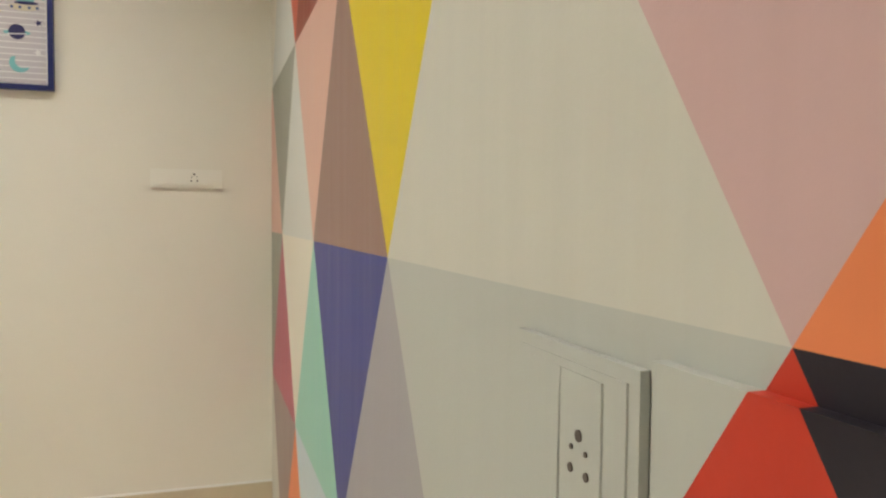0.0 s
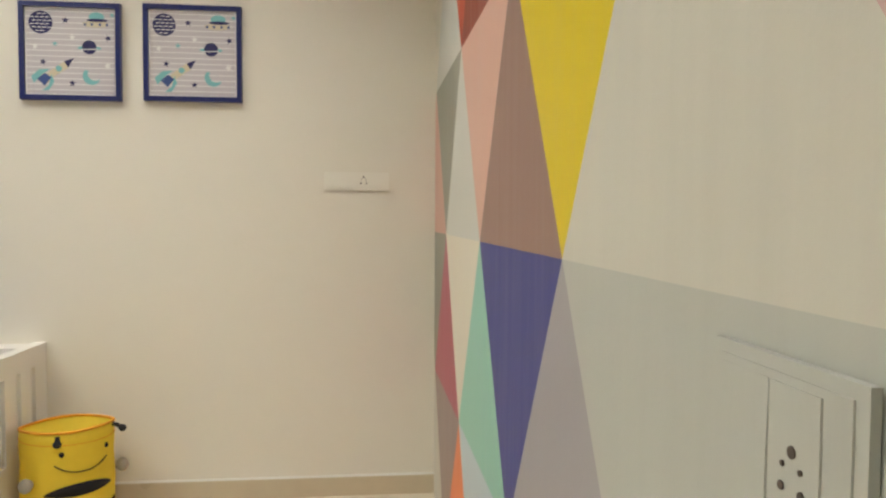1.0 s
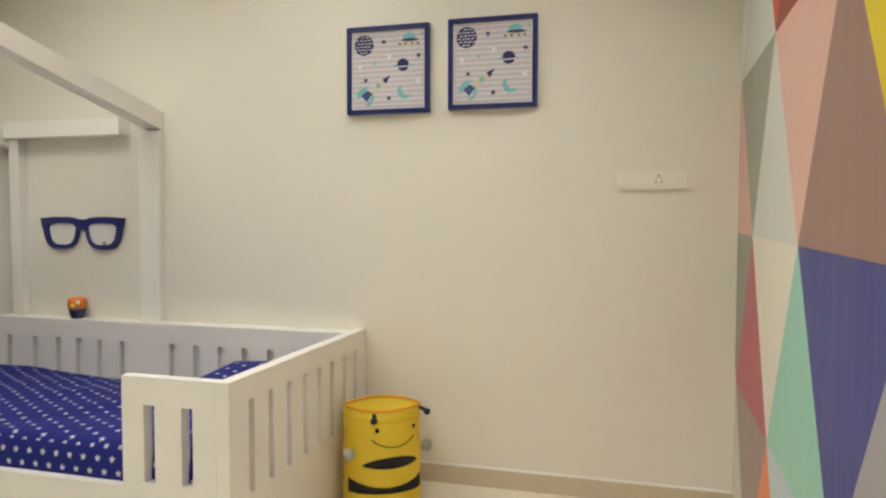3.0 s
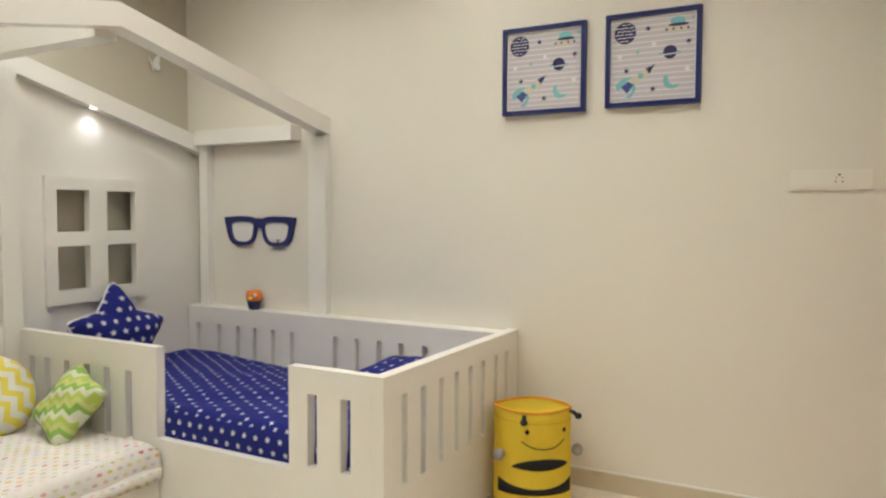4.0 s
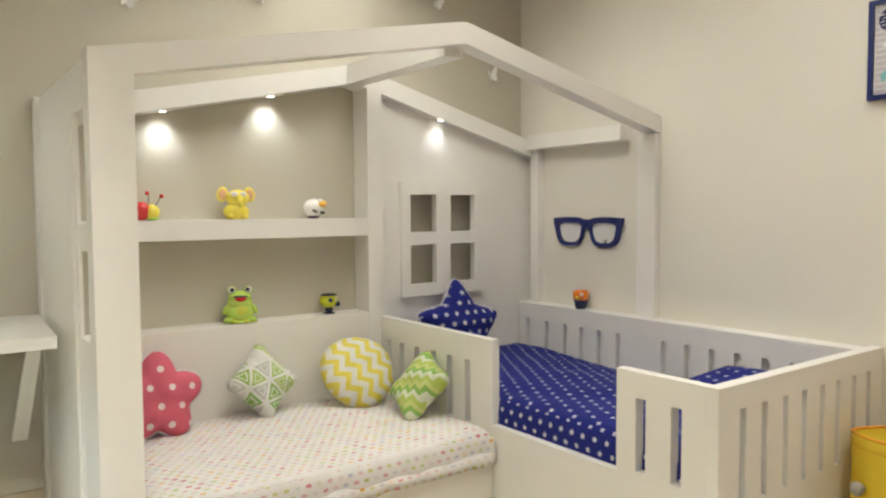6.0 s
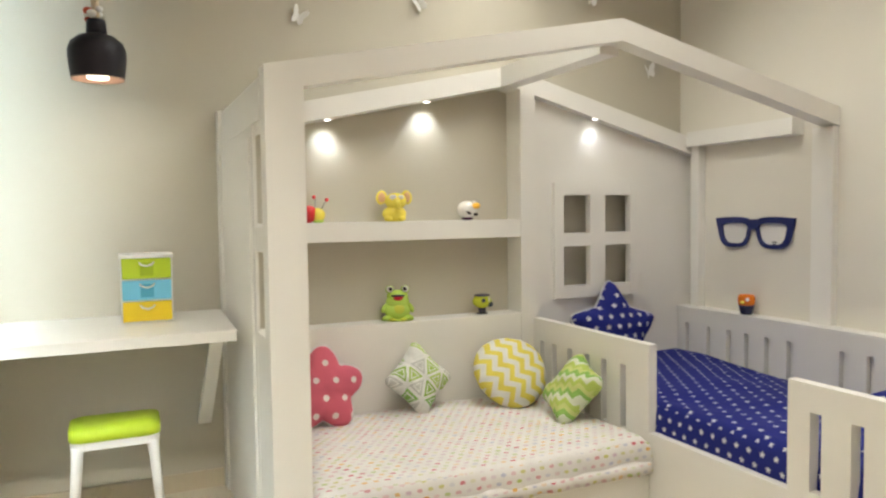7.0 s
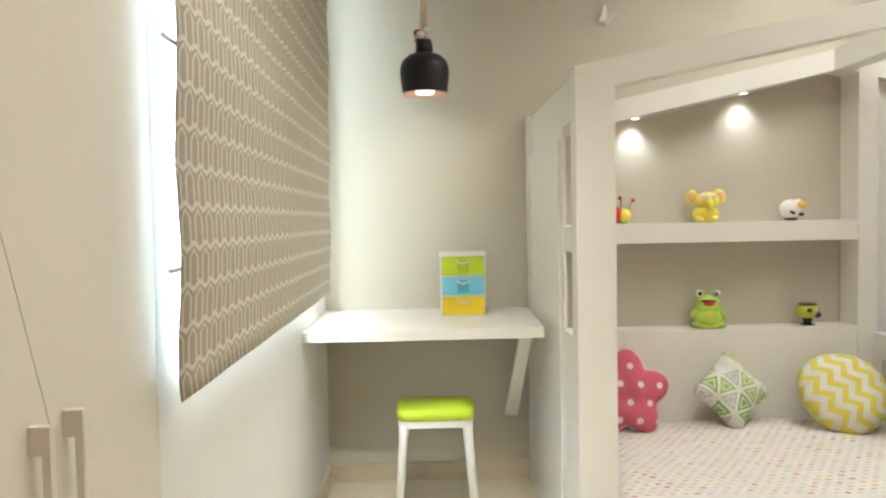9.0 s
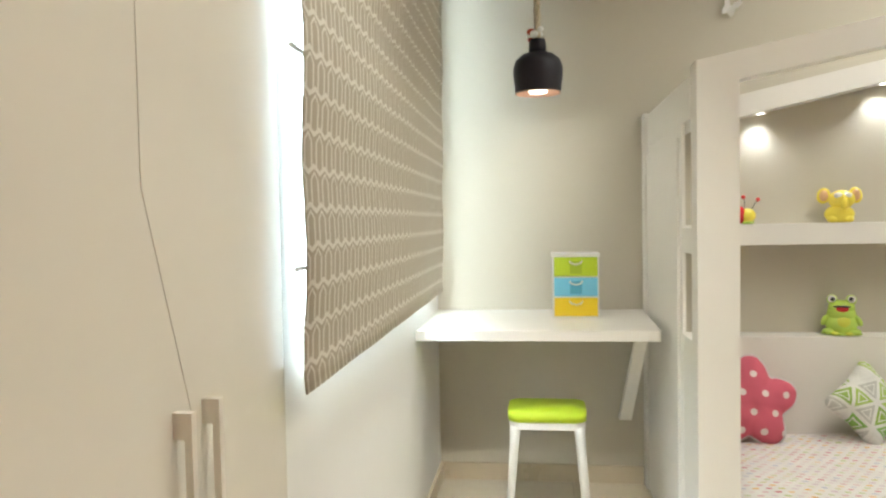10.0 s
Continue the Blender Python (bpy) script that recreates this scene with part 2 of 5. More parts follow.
# white cloth for the added light-bouncing sheet behind the blind
def bounce_cloth():
    n = Nodes("white_bounce_cloth")
    color = n.mix(n.noise(5.0), (0.74, 0.74, 0.71), (0.80, 0.80, 0.77))
    mat = n.done(color, 0.9)
    tr = n.tree.nodes.new("ShaderNodeBsdfTranslucent")
    n.link(color, tr.inputs[0])
    mix = n.tree.nodes.new("ShaderNodeMixShader")
    mix.inputs[0].default_value = 0.20
    n.link(n.bsdf.outputs[0], mix.inputs[1])
    n.link(tr.outputs[0], mix.inputs[2])
    n.link(mix.outputs[0], n.tree.nodes["Material Output"].inputs[0])
    return mat


def sheer(name, col, through):
    """Thin cloth that lets some light pass."""
    n = Nodes(name)
    color = n.mix(n.noise(18.0), tuple(c * 0.90 for c in col), tuple(min(1.0, c * 1.06) for c in col))
    n.bump(n.noise(700.0, 2.0), 0.25, 0.001)
    mat = n.done(color, 0.8)
    tr = n.tree.nodes.new("ShaderNodeBsdfTranslucent")
    n.link(color, tr.inputs[0])
    mix = n.tree.nodes.new("ShaderNodeMixShader")
    mix.inputs[0].default_value = through
    n.link(n.bsdf.outputs[0], mix.inputs[1])
    n.link(tr.outputs[0], mix.inputs[2])
    n.link(mix.outputs[0], n.tree.nodes["Material Output"].inputs[0])
    return mat


def glow(name, col, strength):
    n = Nodes(name)
    n.bsdf.inputs["Emission Color"].default_value = (*col, 1)
    n.bsdf.inputs["Emission Strength"].default_value = strength
    return n.done(col, 0.5)


def glass(name):
    n = Nodes(name)
    n.bsdf.inputs["Transmission Weight"].default_value = 1.0
    return n.done((0.95, 0.98, 0.97), 0.02)


CREAM = wall_paint("cream_wall_paint", (0.77, 0.73, 0.635))
GREIGE = wall_paint("greige_wall_paint", (0.545, 0.505, 0.405))
CEIL = wall_paint("white_ceiling_paint", (0.82, 0.80, 0.76))
WHITE = plain("white_lacquer", (0.82, 0.795, 0.735), 0.30, vary=0.03, bump=0.02, wear=0.04)
OFF_WHITE = wall_paint("off_white_paint", (0.85, 0.845, 0.815))
# dark colour painted for the shade inside the socket holes
SOCKET_HOLE = plain("dark_brown_hole_shade", (0.10, 0.075, 0.06), 0.6, bump=0.0)
WARDROBE = plain("ivory_laminate", (0.76, 0.715, 0.62), 0.22, vary=0.03, bump=0.01)
TILE = tile_stone()
GROUT = plain("grout", (0.40, 0.34, 0.25), 0.9)
SKIRT = plain("beige_skirting_tile", (0.60, 0.51, 0.365), 0.3, vary=0.12)
STEEL = plain("brushed_steel", (0.76, 0.71, 0.63), 0.45, 0.35, vary=0.05)
NAVY_PAINT = plain("navy_lacquer", (0.010, 0.018, 0.12), 0.35)
BLACK = plain("black_lacquer", (0.010, 0.009, 0.018), 0.5)
COPPER = plain("copper_lining", (0.46, 0.30, 0.22), 0.5, 0.3)
ROPE = plain("jute_rope", (0.66, 0.56, 0.39), 0.95, vary=0.3, scale=120, bump=0.4)
PLASTIC_W = plain("white_plastic", (0.80, 0.79, 0.75), 0.4, vary=0.02, bump=0.0)
PLATE = plain("ivory_switch_plastic", (0.80, 0.77, 0.685), 0.32, vary=0.02, bump=0.0)
LIME = plain("lime_plastic", (0.50, 0.66, 0.025), 0.58, vary=0.04)
AQUA = plain("aqua_plastic", (0.20, 0.60, 0.80), 0.35, vary=0.04)
SUN = plain("sunny_yellow_plastic", (0.86, 0.62, 0.02), 0.4, vary=0.04)
YELLOW_CLOTH = sheer("yellow_hamper_cloth", (0.90, 0.70, 0.065), 0.30)
ORANGE_CLOTH = plain("orange_rim_cloth", (0.83, 0.36, 0.02), 0.85, vary=0.08, bump=0.25, fine=700)
BLACK_CLOTH = plain("black_cloth", (0.014, 0.013, 0.012), 0.9, bump=0.2, fine=700)
GREY_CLOTH = plain("grey_cloth", (0.36, 0.34, 0.28), 0.95, vary=0.1, bump=0.3, fine=700)
PIPING = plain("white_piping", (0.74, 0.73, 0.72), 0.9)
BLIND = blind_cloth()
BOUNCE_SHEET = bounce_cloth()
GLASS = glass("window_glass")
BULB = glow("bulb_glow", (1.0, 0.93, 0.80), 4.0)
SPOT_LENS = glow("spot_lens_glow", (1.0, 0.97, 0.92), 8.0)
SKY_GLOW = glow("bright_sky_backdrop", (0.93, 0.98, 1.0), 3.0)
BED_SHEET = cloth("navy_star_sheet", stars_bed)
STAR_CLOTH = cloth("navy_star_pillow_cloth", stars_pillow)
PINK_CLOTH = cloth("pink_dotted_cloth", dots_pink)
YELLOW_ZIG = cloth("yellow_chevron_cloth", zigzag(0.066, 0.085, 0.075, [(0.76, 0.75, 0.68), (0.78, 0.66, 0.12)], -1.05))
GREEN_ZIG = cloth("green_chevron_cloth", zigzag(0.092, 0.055, 0.05, [(0.50, 0.62, 0.14), (0.72, 0.75, 0.56), (0.30, 0.52, 0.12), (0.62, 0.68, 0.24)], 0.6))
TRI_CLOTH = cloth("green_triangle_cloth", triangles)
POSY_SHEET = cloth("printed_cream_sheet", posies)


# ---- mesh helpers ----
def thing(name, label, category, at=(0, 0, 0), group="", kind=""):
    ob = new(name)
    ob.location = at
    return tagged(ob, label, category, group, kind)


def part(name, bm, material, parent=None, label="", smooth=False, bevel=0.0):
    """Links a bmesh as one mesh object, under a thing or part if one is given."""
    if bevel:
        sharp = [e for e in bm.edges if len(e.link_faces) == 2 and e.calc_face_angle(0) > 0.6]
        bmesh.ops.bevel(bm, geom=sharp, offset=bevel, segments=2, affect="EDGES", profile=0.5)
    bmesh.ops.recalc_face_normals(bm, faces=bm.faces)
    me = bpy.data.meshes.new(name)
    bm.to_mesh(me)
    bm.free()
    for m in material if isinstance(material, (list, tuple)) else [material]:
        me.materials.append(m)
    if smooth:
        me.polygons.foreach_set("use_smooth", [True] * len(me.polygons))
    ob = new(name, me)
    ob.parent = parent
    return tagged(ob, label)


def add_box(bm, x0, x1, y0, y1, z0, z1, slot=0):
    v = [bm.verts.new((x, y, z)) for z in (z0, z1) for y in (y0, y1) for x in (x0, x1)]
    for f in ((0, 2, 3, 1), (4, 5, 7, 6), (0, 1, 5, 4), (2, 6, 7, 3), (0, 4, 6, 2), (1, 3, 7, 5)):
        bm.faces.new([v[i] for i in f]).material_index = slot
    return bm


def box(*a):
    return add_box(bmesh.new(), *a)


def prism(points, axis, low, high, bm=None, slot=0):
    """A flat outline pushed along an axis; the points are the two other coordinates in order."""
    bm = bm or bmesh.new()

    def at(p, h):
        c = list(p)
        c.insert("xyz".index(axis), h)
        return bm.verts.new(c)

    a, b = [at(p, low) for p in points], [at(p, high) for p in points]
    bm.faces.new(a).material_index = slot
    bm.faces.new(b[::-1]).material_index = slot
    for i in range(len(points)):
        j = (i + 1) % len(points)
        bm.faces.new((a[i], b[i], b[j], a[j])).material_index = slot
    return bm


def lathe(profile, cx=0.0, cy=0.0, steps=32, bm=None, slot=0, close=False):
    """A profile of (radius, height) turned round the upright axis."""
    bm = bm or bmesh.new()
    rings = []
    for r, z in profile:
        if r < 1e-6:
            rings.append([bm.verts.new((cx, cy, z))])
        else:
            rings.append([bm.verts.new((cx + r * math.cos(2 * math.pi * k / steps), cy + r * math.sin(2 * math.pi * k / steps), z)) for k in range(steps)])
    pairs = list(zip(rings, rings[1:])) + ([(rings[-1], rings[0])] if close else [])
    for a, b in pairs:
        for k in range(steps):
            j = (k + 1) % steps
            q = [a[k % len(a)], a[j % len(a)], b[j % len(b)], b[k % len(b)]]
            q = list(dict.fromkeys(q))
            if len(q) > 2:
                bm.faces.new(q).material_index = slot
    return bm


def blob(bm, c, r, slot=0, turn=(0, 0, 0), seg=16):
    """An ellipsoid."""
    rot = Euler([radians(a) for a in turn]).to_matrix().to_4x4()
    made = bmesh.ops.create_uvsphere(bm, u_segments=seg, v_segments=seg * 2 // 3, radius=1.0, matrix=Matrix.Translation(c) @ rot @ Matrix.Diagonal((*r, 1)))
    for f in {f for v in made["verts"] for f in v.link_faces}:
        f.material_index = slot
    return bm


def tube(points, radius, steps=8, bm=None, slot=0, closed=False):
    """A round rod along points."""
    bm = bm or bmesh.new()
    pts = [Vector(p) for p in points]
    rings = []
    n = len(pts)
    for i, p in enumerate(pts):
        a = pts[(i - 1) % n] if closed else pts[max(i - 1, 0)]
        b = pts[(i + 1) % n] if closed else pts[min(i + 1, n - 1)]
        q = (b - a).to_track_quat("Z", "Y")
        r = radius[i] if isinstance(radius, list) else radius
        rings.append([bm.verts.new(p + q @ Vector((r * math.cos(2 * math.pi * k / steps), r * math.sin(2 * math.pi * k / steps), 0))) for k in range(steps)])
    for a, b in list(zip(rings, rings[1:])) + ([(rings[-1], rings[0])] if closed else []):
        for k in range(steps):
            j = (k + 1) % steps
            bm.faces.new((a[k], a[j], b[j], b[k])).material_index = slot
    if not closed:
        bm.faces.new(rings[0][::-1]).material_index = slot
        bm.faces.new(rings[-1]).material_index = slot
    return bm


def structure(name, bm, material, label, category):
    return tagged(part(name, bm, material), label, category, kind="structure")


# ---- the room ----
T = 0.15
structure("wall_north", box(X_WEST - T, X_EAST + T, Y_NORTH, Y_NORTH + T, 0, Z_TOP), GREIGE, "matt greige painted back wall of the bedroom", "wall")
structure("wall_east", box(X_EAST, X_EAST + T, Y_SOUTH - T, Y_NORTH, 0, Z_TOP), CREAM, "matt cream painted wall with pictures", "wall")
wall_south = structure("wall_south", box(X_WEST - T - 0.5, X_EAST, Y_SOUTH - T, Y_SOUTH, 0, Z_TOP), CREAM, "wall painted with large coloured triangles", "wall")
structure("ceiling", box(X_WEST - 0.75, X_EAST + T, Y_SOUTH - T, Y_NORTH + T, Z_TOP, Z_TOP + 0.1), CEIL, "plain white painted ceiling", "ceiling")
# window wall, with its opening
WY0, WY1, WZ0, WZ1 = 1.38, 3.035, 0.868, 2.36
bm = box(X_WEST - 0.2, X_WEST, 1.255, Y_NORTH, 0, WZ0)
add_box(bm, X_WEST - 0.2, X_WEST, 1.255, Y_NORTH, WZ1, Z_TOP)
add_box(bm, X_WEST - 0.2, X_WEST, 1.255, WY0, WZ0, WZ1)
add_box(bm, X_WEST - 0.2, X_WEST, WY1, Y_NORTH, WZ0, WZ1)
structure("wall_west", bm, OFF_WHITE, "off-white painted window wall below a blind", "wall")
structure("wall_behind_wardrobe", box(-1.25, -1.10, Y_SOUTH - T, 1.4, 0, Z_TOP), CREAM, "plain cream wall behind the wardrobe", "wall")
structure("backdrop", box(-2.05, -2.0, -1.0, 5.0, -0.5, 4.0), SKY_GLOW, "bright plain daylight outside the window", "backdrop")

window = thing("window_1", "white framed window glowing with daylight behind a blind", "window", kind="structure")
for y0, y1 in ((WY0, WY0 + 0.03), (2.215, 2.265), (WY1 - 0.05, WY1)):
    part("window_frame", box(X_WEST - 0.13, X_WEST - 0.08, y0, y1, WZ0, WZ1), PLASTIC_W, window, bevel=0.004)
for z0, z1 in ((WZ0, WZ0 + 0.05), (WZ1 - 0.05, WZ1)):
    part("window_frame", box(X_WEST - 0.128, X_WEST - 0.082, WY0 + 0.05, WY1 - 0.05, z0, z1), PLASTIC_W, window)
for y0, y1 in ((WY0 + 0.05, 2.215), (2.265, WY1 - 0.05)):
    pane = part("pane", box(X_WEST - 0.108, X_WEST - 0.102, y0, y1, WZ0 + 0.05, WZ1 - 0.05), GLASS, window)
    pane.visible_shadow = False

# skirting
structure("baseboard_east", box(X_EAST - 0.012, X_EAST, Y_SOUTH, Y_END - 0.03, 0, 0.078), SKIRT, "beige tile skirting along the cream wall", "baseboard")
structure("baseboard_north", box(X_WEST, 0.41, Y_NORTH - 0.012, Y_NORTH, 0, 0.078), SKIRT, "beige tile skirting under the desk", "baseboard")
structure("baseboard_west", box(X_WEST, X_WEST + 0.012, 1.26, Y_NORTH - 0.012, 0, 0.078), SKIRT, "beige tile skirting below the window", "baseboard")

# highlight along the skirting's top edge, built as a white strip
structure("skirting_highlight_east", box(X_EAST - 0.009, X_EAST, Y_SOUTH, Y_END - 0.03, 0.0781, 0.0845), PLASTIC_W, "thin white strip standing in for the highlight on the skirting's top edge", "trim")

# painted triangles on the south wall
PAINTS = {
    "pale": (0.61, 0.59, 0.515), "grey": (0.49, 0.50, 0.455), "cream": (0.72, 0.67, 0.56), "salmon": (0.66, 0.40, 0.32), "brown": (0.30, 0.18, 0.15),
    "yellow": (0.70, 0.54, 0.008), "mauve": (0.60, 0.405, 0.39), "orange": (0.80, 0.24, 0.095), "olive": (0.29, 0.29, 0.23), "mint": (0.29, 0.56, 0.46),
    "indigo": (0.045, 0.054, 0.24), "lilac": (0.36, 0.34, 0.36), "red": (0.56, 0.045, 0.022), "black": (0.022, 0.017, 0.024), "crimson": (0.44, 0.10, 0.14),
    "rust": (0.50, 0.07, 0.03), "maroon": (0.26, 0.05, 0.03), "sky": (0.50, 0.58, 0.62), "taupe": (0.34, 0.25, 0.23), "silver": (0.60, 0.60, 0.55),
}


def mural_paint(name, col):
    """Wall paint with upright brush and roller streaks."""
    n = Nodes(name)
    x, y, z = n.xyz()
    streak = n.noise(1.0, 4.0, 0.6, n.vec(n.m("MULTIPLY", x, 26.0), 0.0, n.m("MULTIPLY", z, 1.6)))
    patch_ = n.noise(2.3, 3.0)
    f = n.m("ADD", n.m("MULTIPLY", streak, 0.7), n.m("MULTIPLY", patch_, 0.3))
    color = n.mix(f, tuple(v * 0.90 for v in col), tuple(min(1.0, v * 1.06 + 0.010) for v in col))
    n.bump(n.m("ADD", n.noise(130.0, 2.0), streak), 0.14, 0.0015)
    n.bsdf.inputs["Specular IOR Level"].default_value = 0.22
    return n.done(color, n.m("MULTIPLY_ADD", streak, 0.25, 0.30))


PAINT = {k: mural_paint("mural_paint_" + k, v) for k, v in PAINTS.items()}
MX, MS, MZ, MH = 2.599, 0.771, 1.097, 0.569
# each row: colours from the east corner on, for triangles that point up and down in turn
MURAL = {
    0: ["salmon", "olive", "silver", "salmon", "brown", "yellow", "pale", "mauve", "orange", "cream", "grey", "mint"],
    1: ["cream", "silver", "rust", "maroon", "salmon", "grey", "yellow", "cream", "mint", "mauve", "lilac", "sky"],
    2: ["mauve", "grey", "sky", "cream", "brown", "lilac", "mint", "pale", "orange", "cream", "grey", "salmon"],
    -1: ["olive", "crimson", "cream", "mint", "indigo", "lilac", "grey", "red", "black", "cream", "salmon", "pale"],
    -2: ["pale", "taupe", "orange", "sky", "salmon", "grey", "yellow", "cream", "brown", "mint", "lilac", "sky"],
}


def clip_poly(poly, axis, limit, keep_low):
    out = []
    for i, p in enumerate(poly):
        q = poly[(i + 1) % len(poly)]
        pin, qin = (p[axis] <= limit) == keep_low, (q[axis] <= limit) == keep_low
        if pin:
            out.append(p)
        if pin != qin:
            s = (limit - p[axis]) / (q[axis] - p[axis])
            out.append((p[0] + s * (q[0] - p[0]), p[1] + s * (q[1] - p[1])))
    return out


TRIANGLES = []
for row, colours in MURAL.items():
    z0 = MZ + row * MH
    for k, colour in enumerate(colours):
        pointing_up = (k % 2 == 0) == (row % 2 == 0)
        x = MX + MS - k * MS / 2
        a, b, c = x, x - MS / 2, x - MS
        tri = [(a, z0), (c, z0), (b, z0 + MH)] if pointing_up else [(a, z0 + MH), (c, z0 + MH), (b, z0)]
        TRIANGLES.append((tri, colour))
        for axis, limit, keep in ((0, X_EAST - 0.001, True), (0, X_WEST + 0.001, False), (1, Z_TOP, True), (1, 0.0, False)):
            tri = clip_poly(tri, axis, limit, keep) if len(tri) > 2 else tri
        if len(tri) > 2:
            part("painted_triangle", prism(tri, "y", Y_SOUTH, Y_SOUTH + 0.0015), PAINT[colour], wall_south)


def switch_plate(at, width, height, out, along, modules, label, material):
    """A modular switch plate: out is its facing direction, along the direction in which the modules follow."""
    root = thing("switch_plate", label, "switch plate", at)
    m = Matrix((Vector(along), Vector(out), (0, 0, 1))).transposed().to_4x4()

    def put(name, bm, mat, label="", bevel=0.0):
        bm.transform(m)
        return part(name, bm, mat, root, label, bevel=bevel)

    put("plate", box(0, width, 0.001, 0.008, 0, height), material, bevel=0.003)
    put("bezel", box(0.012, width - 0.012, 0.008, 0.0095, 0.010, height - 0.010), material, bevel=0.001)
    x = 0.016
    for kind, w in modules:
        if kind == "rocker":
            bm = prism([(0.0095, 0.016), (0.0122, 0.016), (0.0100, height - 0.016), (0.0095, height - 0.016)], "x", x, x + w)
            put("rocker", bm, material, bevel=0.001)
        else:
            put("socket", box(x, x + w, 0.0095, 0.0110, 0.016, height - 0.016), material, bevel=0.001)
            cx, cz = x + w / 2, height / 2
            # no real holes: flat dark discs stand for their shaded insides
            for dx, dz, r in ((0, 0.017, 0.0042), (-0.011, -0.008, 0.0032), (0.011, -0.008, 0.0032), (-0.010, 0.007, 0.002), (0.010, 0.007, 0.002)):
                bm = lathe([(0, 0), (r, 0), (r, 0.0012), (0, 0.0012)], steps=14)
                bm.transform(Matrix.Translation((cx + dx, 0.0110, cz + dz)) @ Matrix.Rotation(radians(-90), 4, "X"))
                put("socket_hole", bm, SOCKET_HOLE)
        x += w + 0.003
    return root


switch_plate((0.571, Y_SOUTH + 0.002, 0.915), 0.178, 0.150, (0, 1, 0), (-1, 0, 0), [("rocker", 0.064), ("socket", 0.056)], "grey-white painted switch plate with a socket on the mural", PAINT["grey"])
cover = thing("blank_plate", "blank cover plate painted over with the mural colours", "switch plate")
for tri, colour in TRIANGLES:
    piece = [(0.224, 0.915), (0.378, 0.915), (0.378, 1.074), (0.224, 1.074)]
    for k in range(3):
        (x0, z0), (x1, z1), (x2, z2) = tri[k], tri[(k + 1) % 3], tri[(k + 2) % 3]
        inside = (x1 - x0) * (z2 - z0) - (z1 - z0) * (x2 - x0)
        out = []
        for i, p in enumerate(piece):
            q = piece[(i + 1) % len(piece)]
            dp, dq = (((x1 - x0) * (v[1] - z0) - (z1 - z0) * (v[0] - x0)) * inside for v in (p, q))
            if dp >= 0:
                out.append(p)
            if (dp >= 0) != (dq >= 0):
                s = dp / (dp - dq)
                out.append((p[0] + s * (q[0] - p[0]), p[1] + s * (q[1] - p[1])))
        piece = out
        if len(piece) < 3:
            break
    if len(piece) > 2:
        part("painted_face", prism(piece, "y", Y_SOUTH + 0.002, Y_SOUTH + 0.012), PAINT[colour], cover)
switch_plate((X_EAST - 0.001, 0.160, 1.266), 0.263, 0.073, (-1, 0, 0), (0, -1, 0), [("rocker", 0.055), ("rocker", 0.055), ("socket", 0.055), ("rocker", 0.045)], "ivory modular switch plate with a socket on cream wall", PLATE)

# ---- wardrobe ----
wardrobe = thing("wardrobe", "glossy ivory laminate wardrobe with a slanted door joint", "wardrobe")
part("body", box(-1.09, X_WEST - 0.0095, Y_SOUTH + 0.005, 1.2545, 0.0, 2.7), WARDROBE, wardrobe)
G = 0.0011
zk, yk, zb, yb = 1.237, 0.797, 0.945, 0.903
door_a = part("door", prism([(Y_SOUTH + 0.01, 0.06), (yb - G, 0.06), (yb - G, zb), (yk - G, zk), (yk - G, 2.69), (Y_SOUTH + 0.01, 2.69)], "x", X_WEST - 0.009, X_WEST + 0.001), WARDROBE, wardrobe, bevel=0.0012)
door_b = part("door", prism([(yb + G, 0.06), (1.2545, 0.06), (1.2545, 2.69), (yk + G, 2.69), (yk + G, zk), (yb + G, zb)], "x", X_WEST - 0.009, X_WEST + 0.001), WARDROBE, wardrobe, bevel=0.0012)
for door, y, up in ((door_a, 0.859, 0.006), (door_b, 0.938, 0.005)):
    bm = box(X_WEST - 0.002, X_WEST + 0.026, y - 0.0065, y + 0.0065, 0.918, 0.952)
    add_box(bm, X_WEST + 0.016, X_WEST + 0.026, y - 0.0064, y + 0.0064, 0.56, 0.918)
    add_box(bm, X_WEST - 0.002, X_WEST + 0.026, y - 0.0065, y + 0.0065, 0.526, 0.56)
    bm.transform(Matrix.Translation((0, 0, up)))
    part("handle", bm, STEEL, door, "brushed steel bar handle", bevel=0.0015)

# ---- blind ----
blind = thing("roman_blind", "taupe blind with a pale honeycomb pattern hanging over the window", "blind")
BX, BY0, BY1, BZ0, BZ1 = X_WEST + 0.06, 1.205, 3.03, 0.898, 2.55
bm = bmesh.new()
cols, rows = 24, 60
grid = []
for side in (0, 1):
    g = []
    for j in range(rows + 1):
        z = BZ0 + (BZ1 - BZ0) * j / rows
        wave = 0.003 * math.sin(z * 18) if z > BZ0 + 0.02 else 0
        g.append([bm.verts.new((BX + wave - 0.003 + 0.013 * (z - BZ0) + 0.0012 * math.sin(i * 1.1) + 0.003 * side, BY0 + (BY1 - BY0) * i / cols + (0.0016 * math.sin(z * 67) if i in (0, cols) else 0), z)) for i in range(cols + 1)])
    grid.append(g)
for g in grid:
    for j in range(rows):
        for i in range(cols):
            bm.faces.new((g[j][i], g[j][i + 1], g[j + 1][i + 1], g[j + 1][i]))
for a, b in ((0, 0), (rows, rows)):
    for i in range(cols):
        bm.faces.new((grid[0][a][i], grid[0][a][i + 1], grid[1][b][i + 1], grid[1][b][i]))
for i in (0, cols):
    for j in range(rows):
        bm.faces.new((grid[0][j][i], grid[0][j + 1][i], grid[1][j + 1][i], grid[1][j][i]))
part("cloth", bm, BLIND, blind, smooth=True)
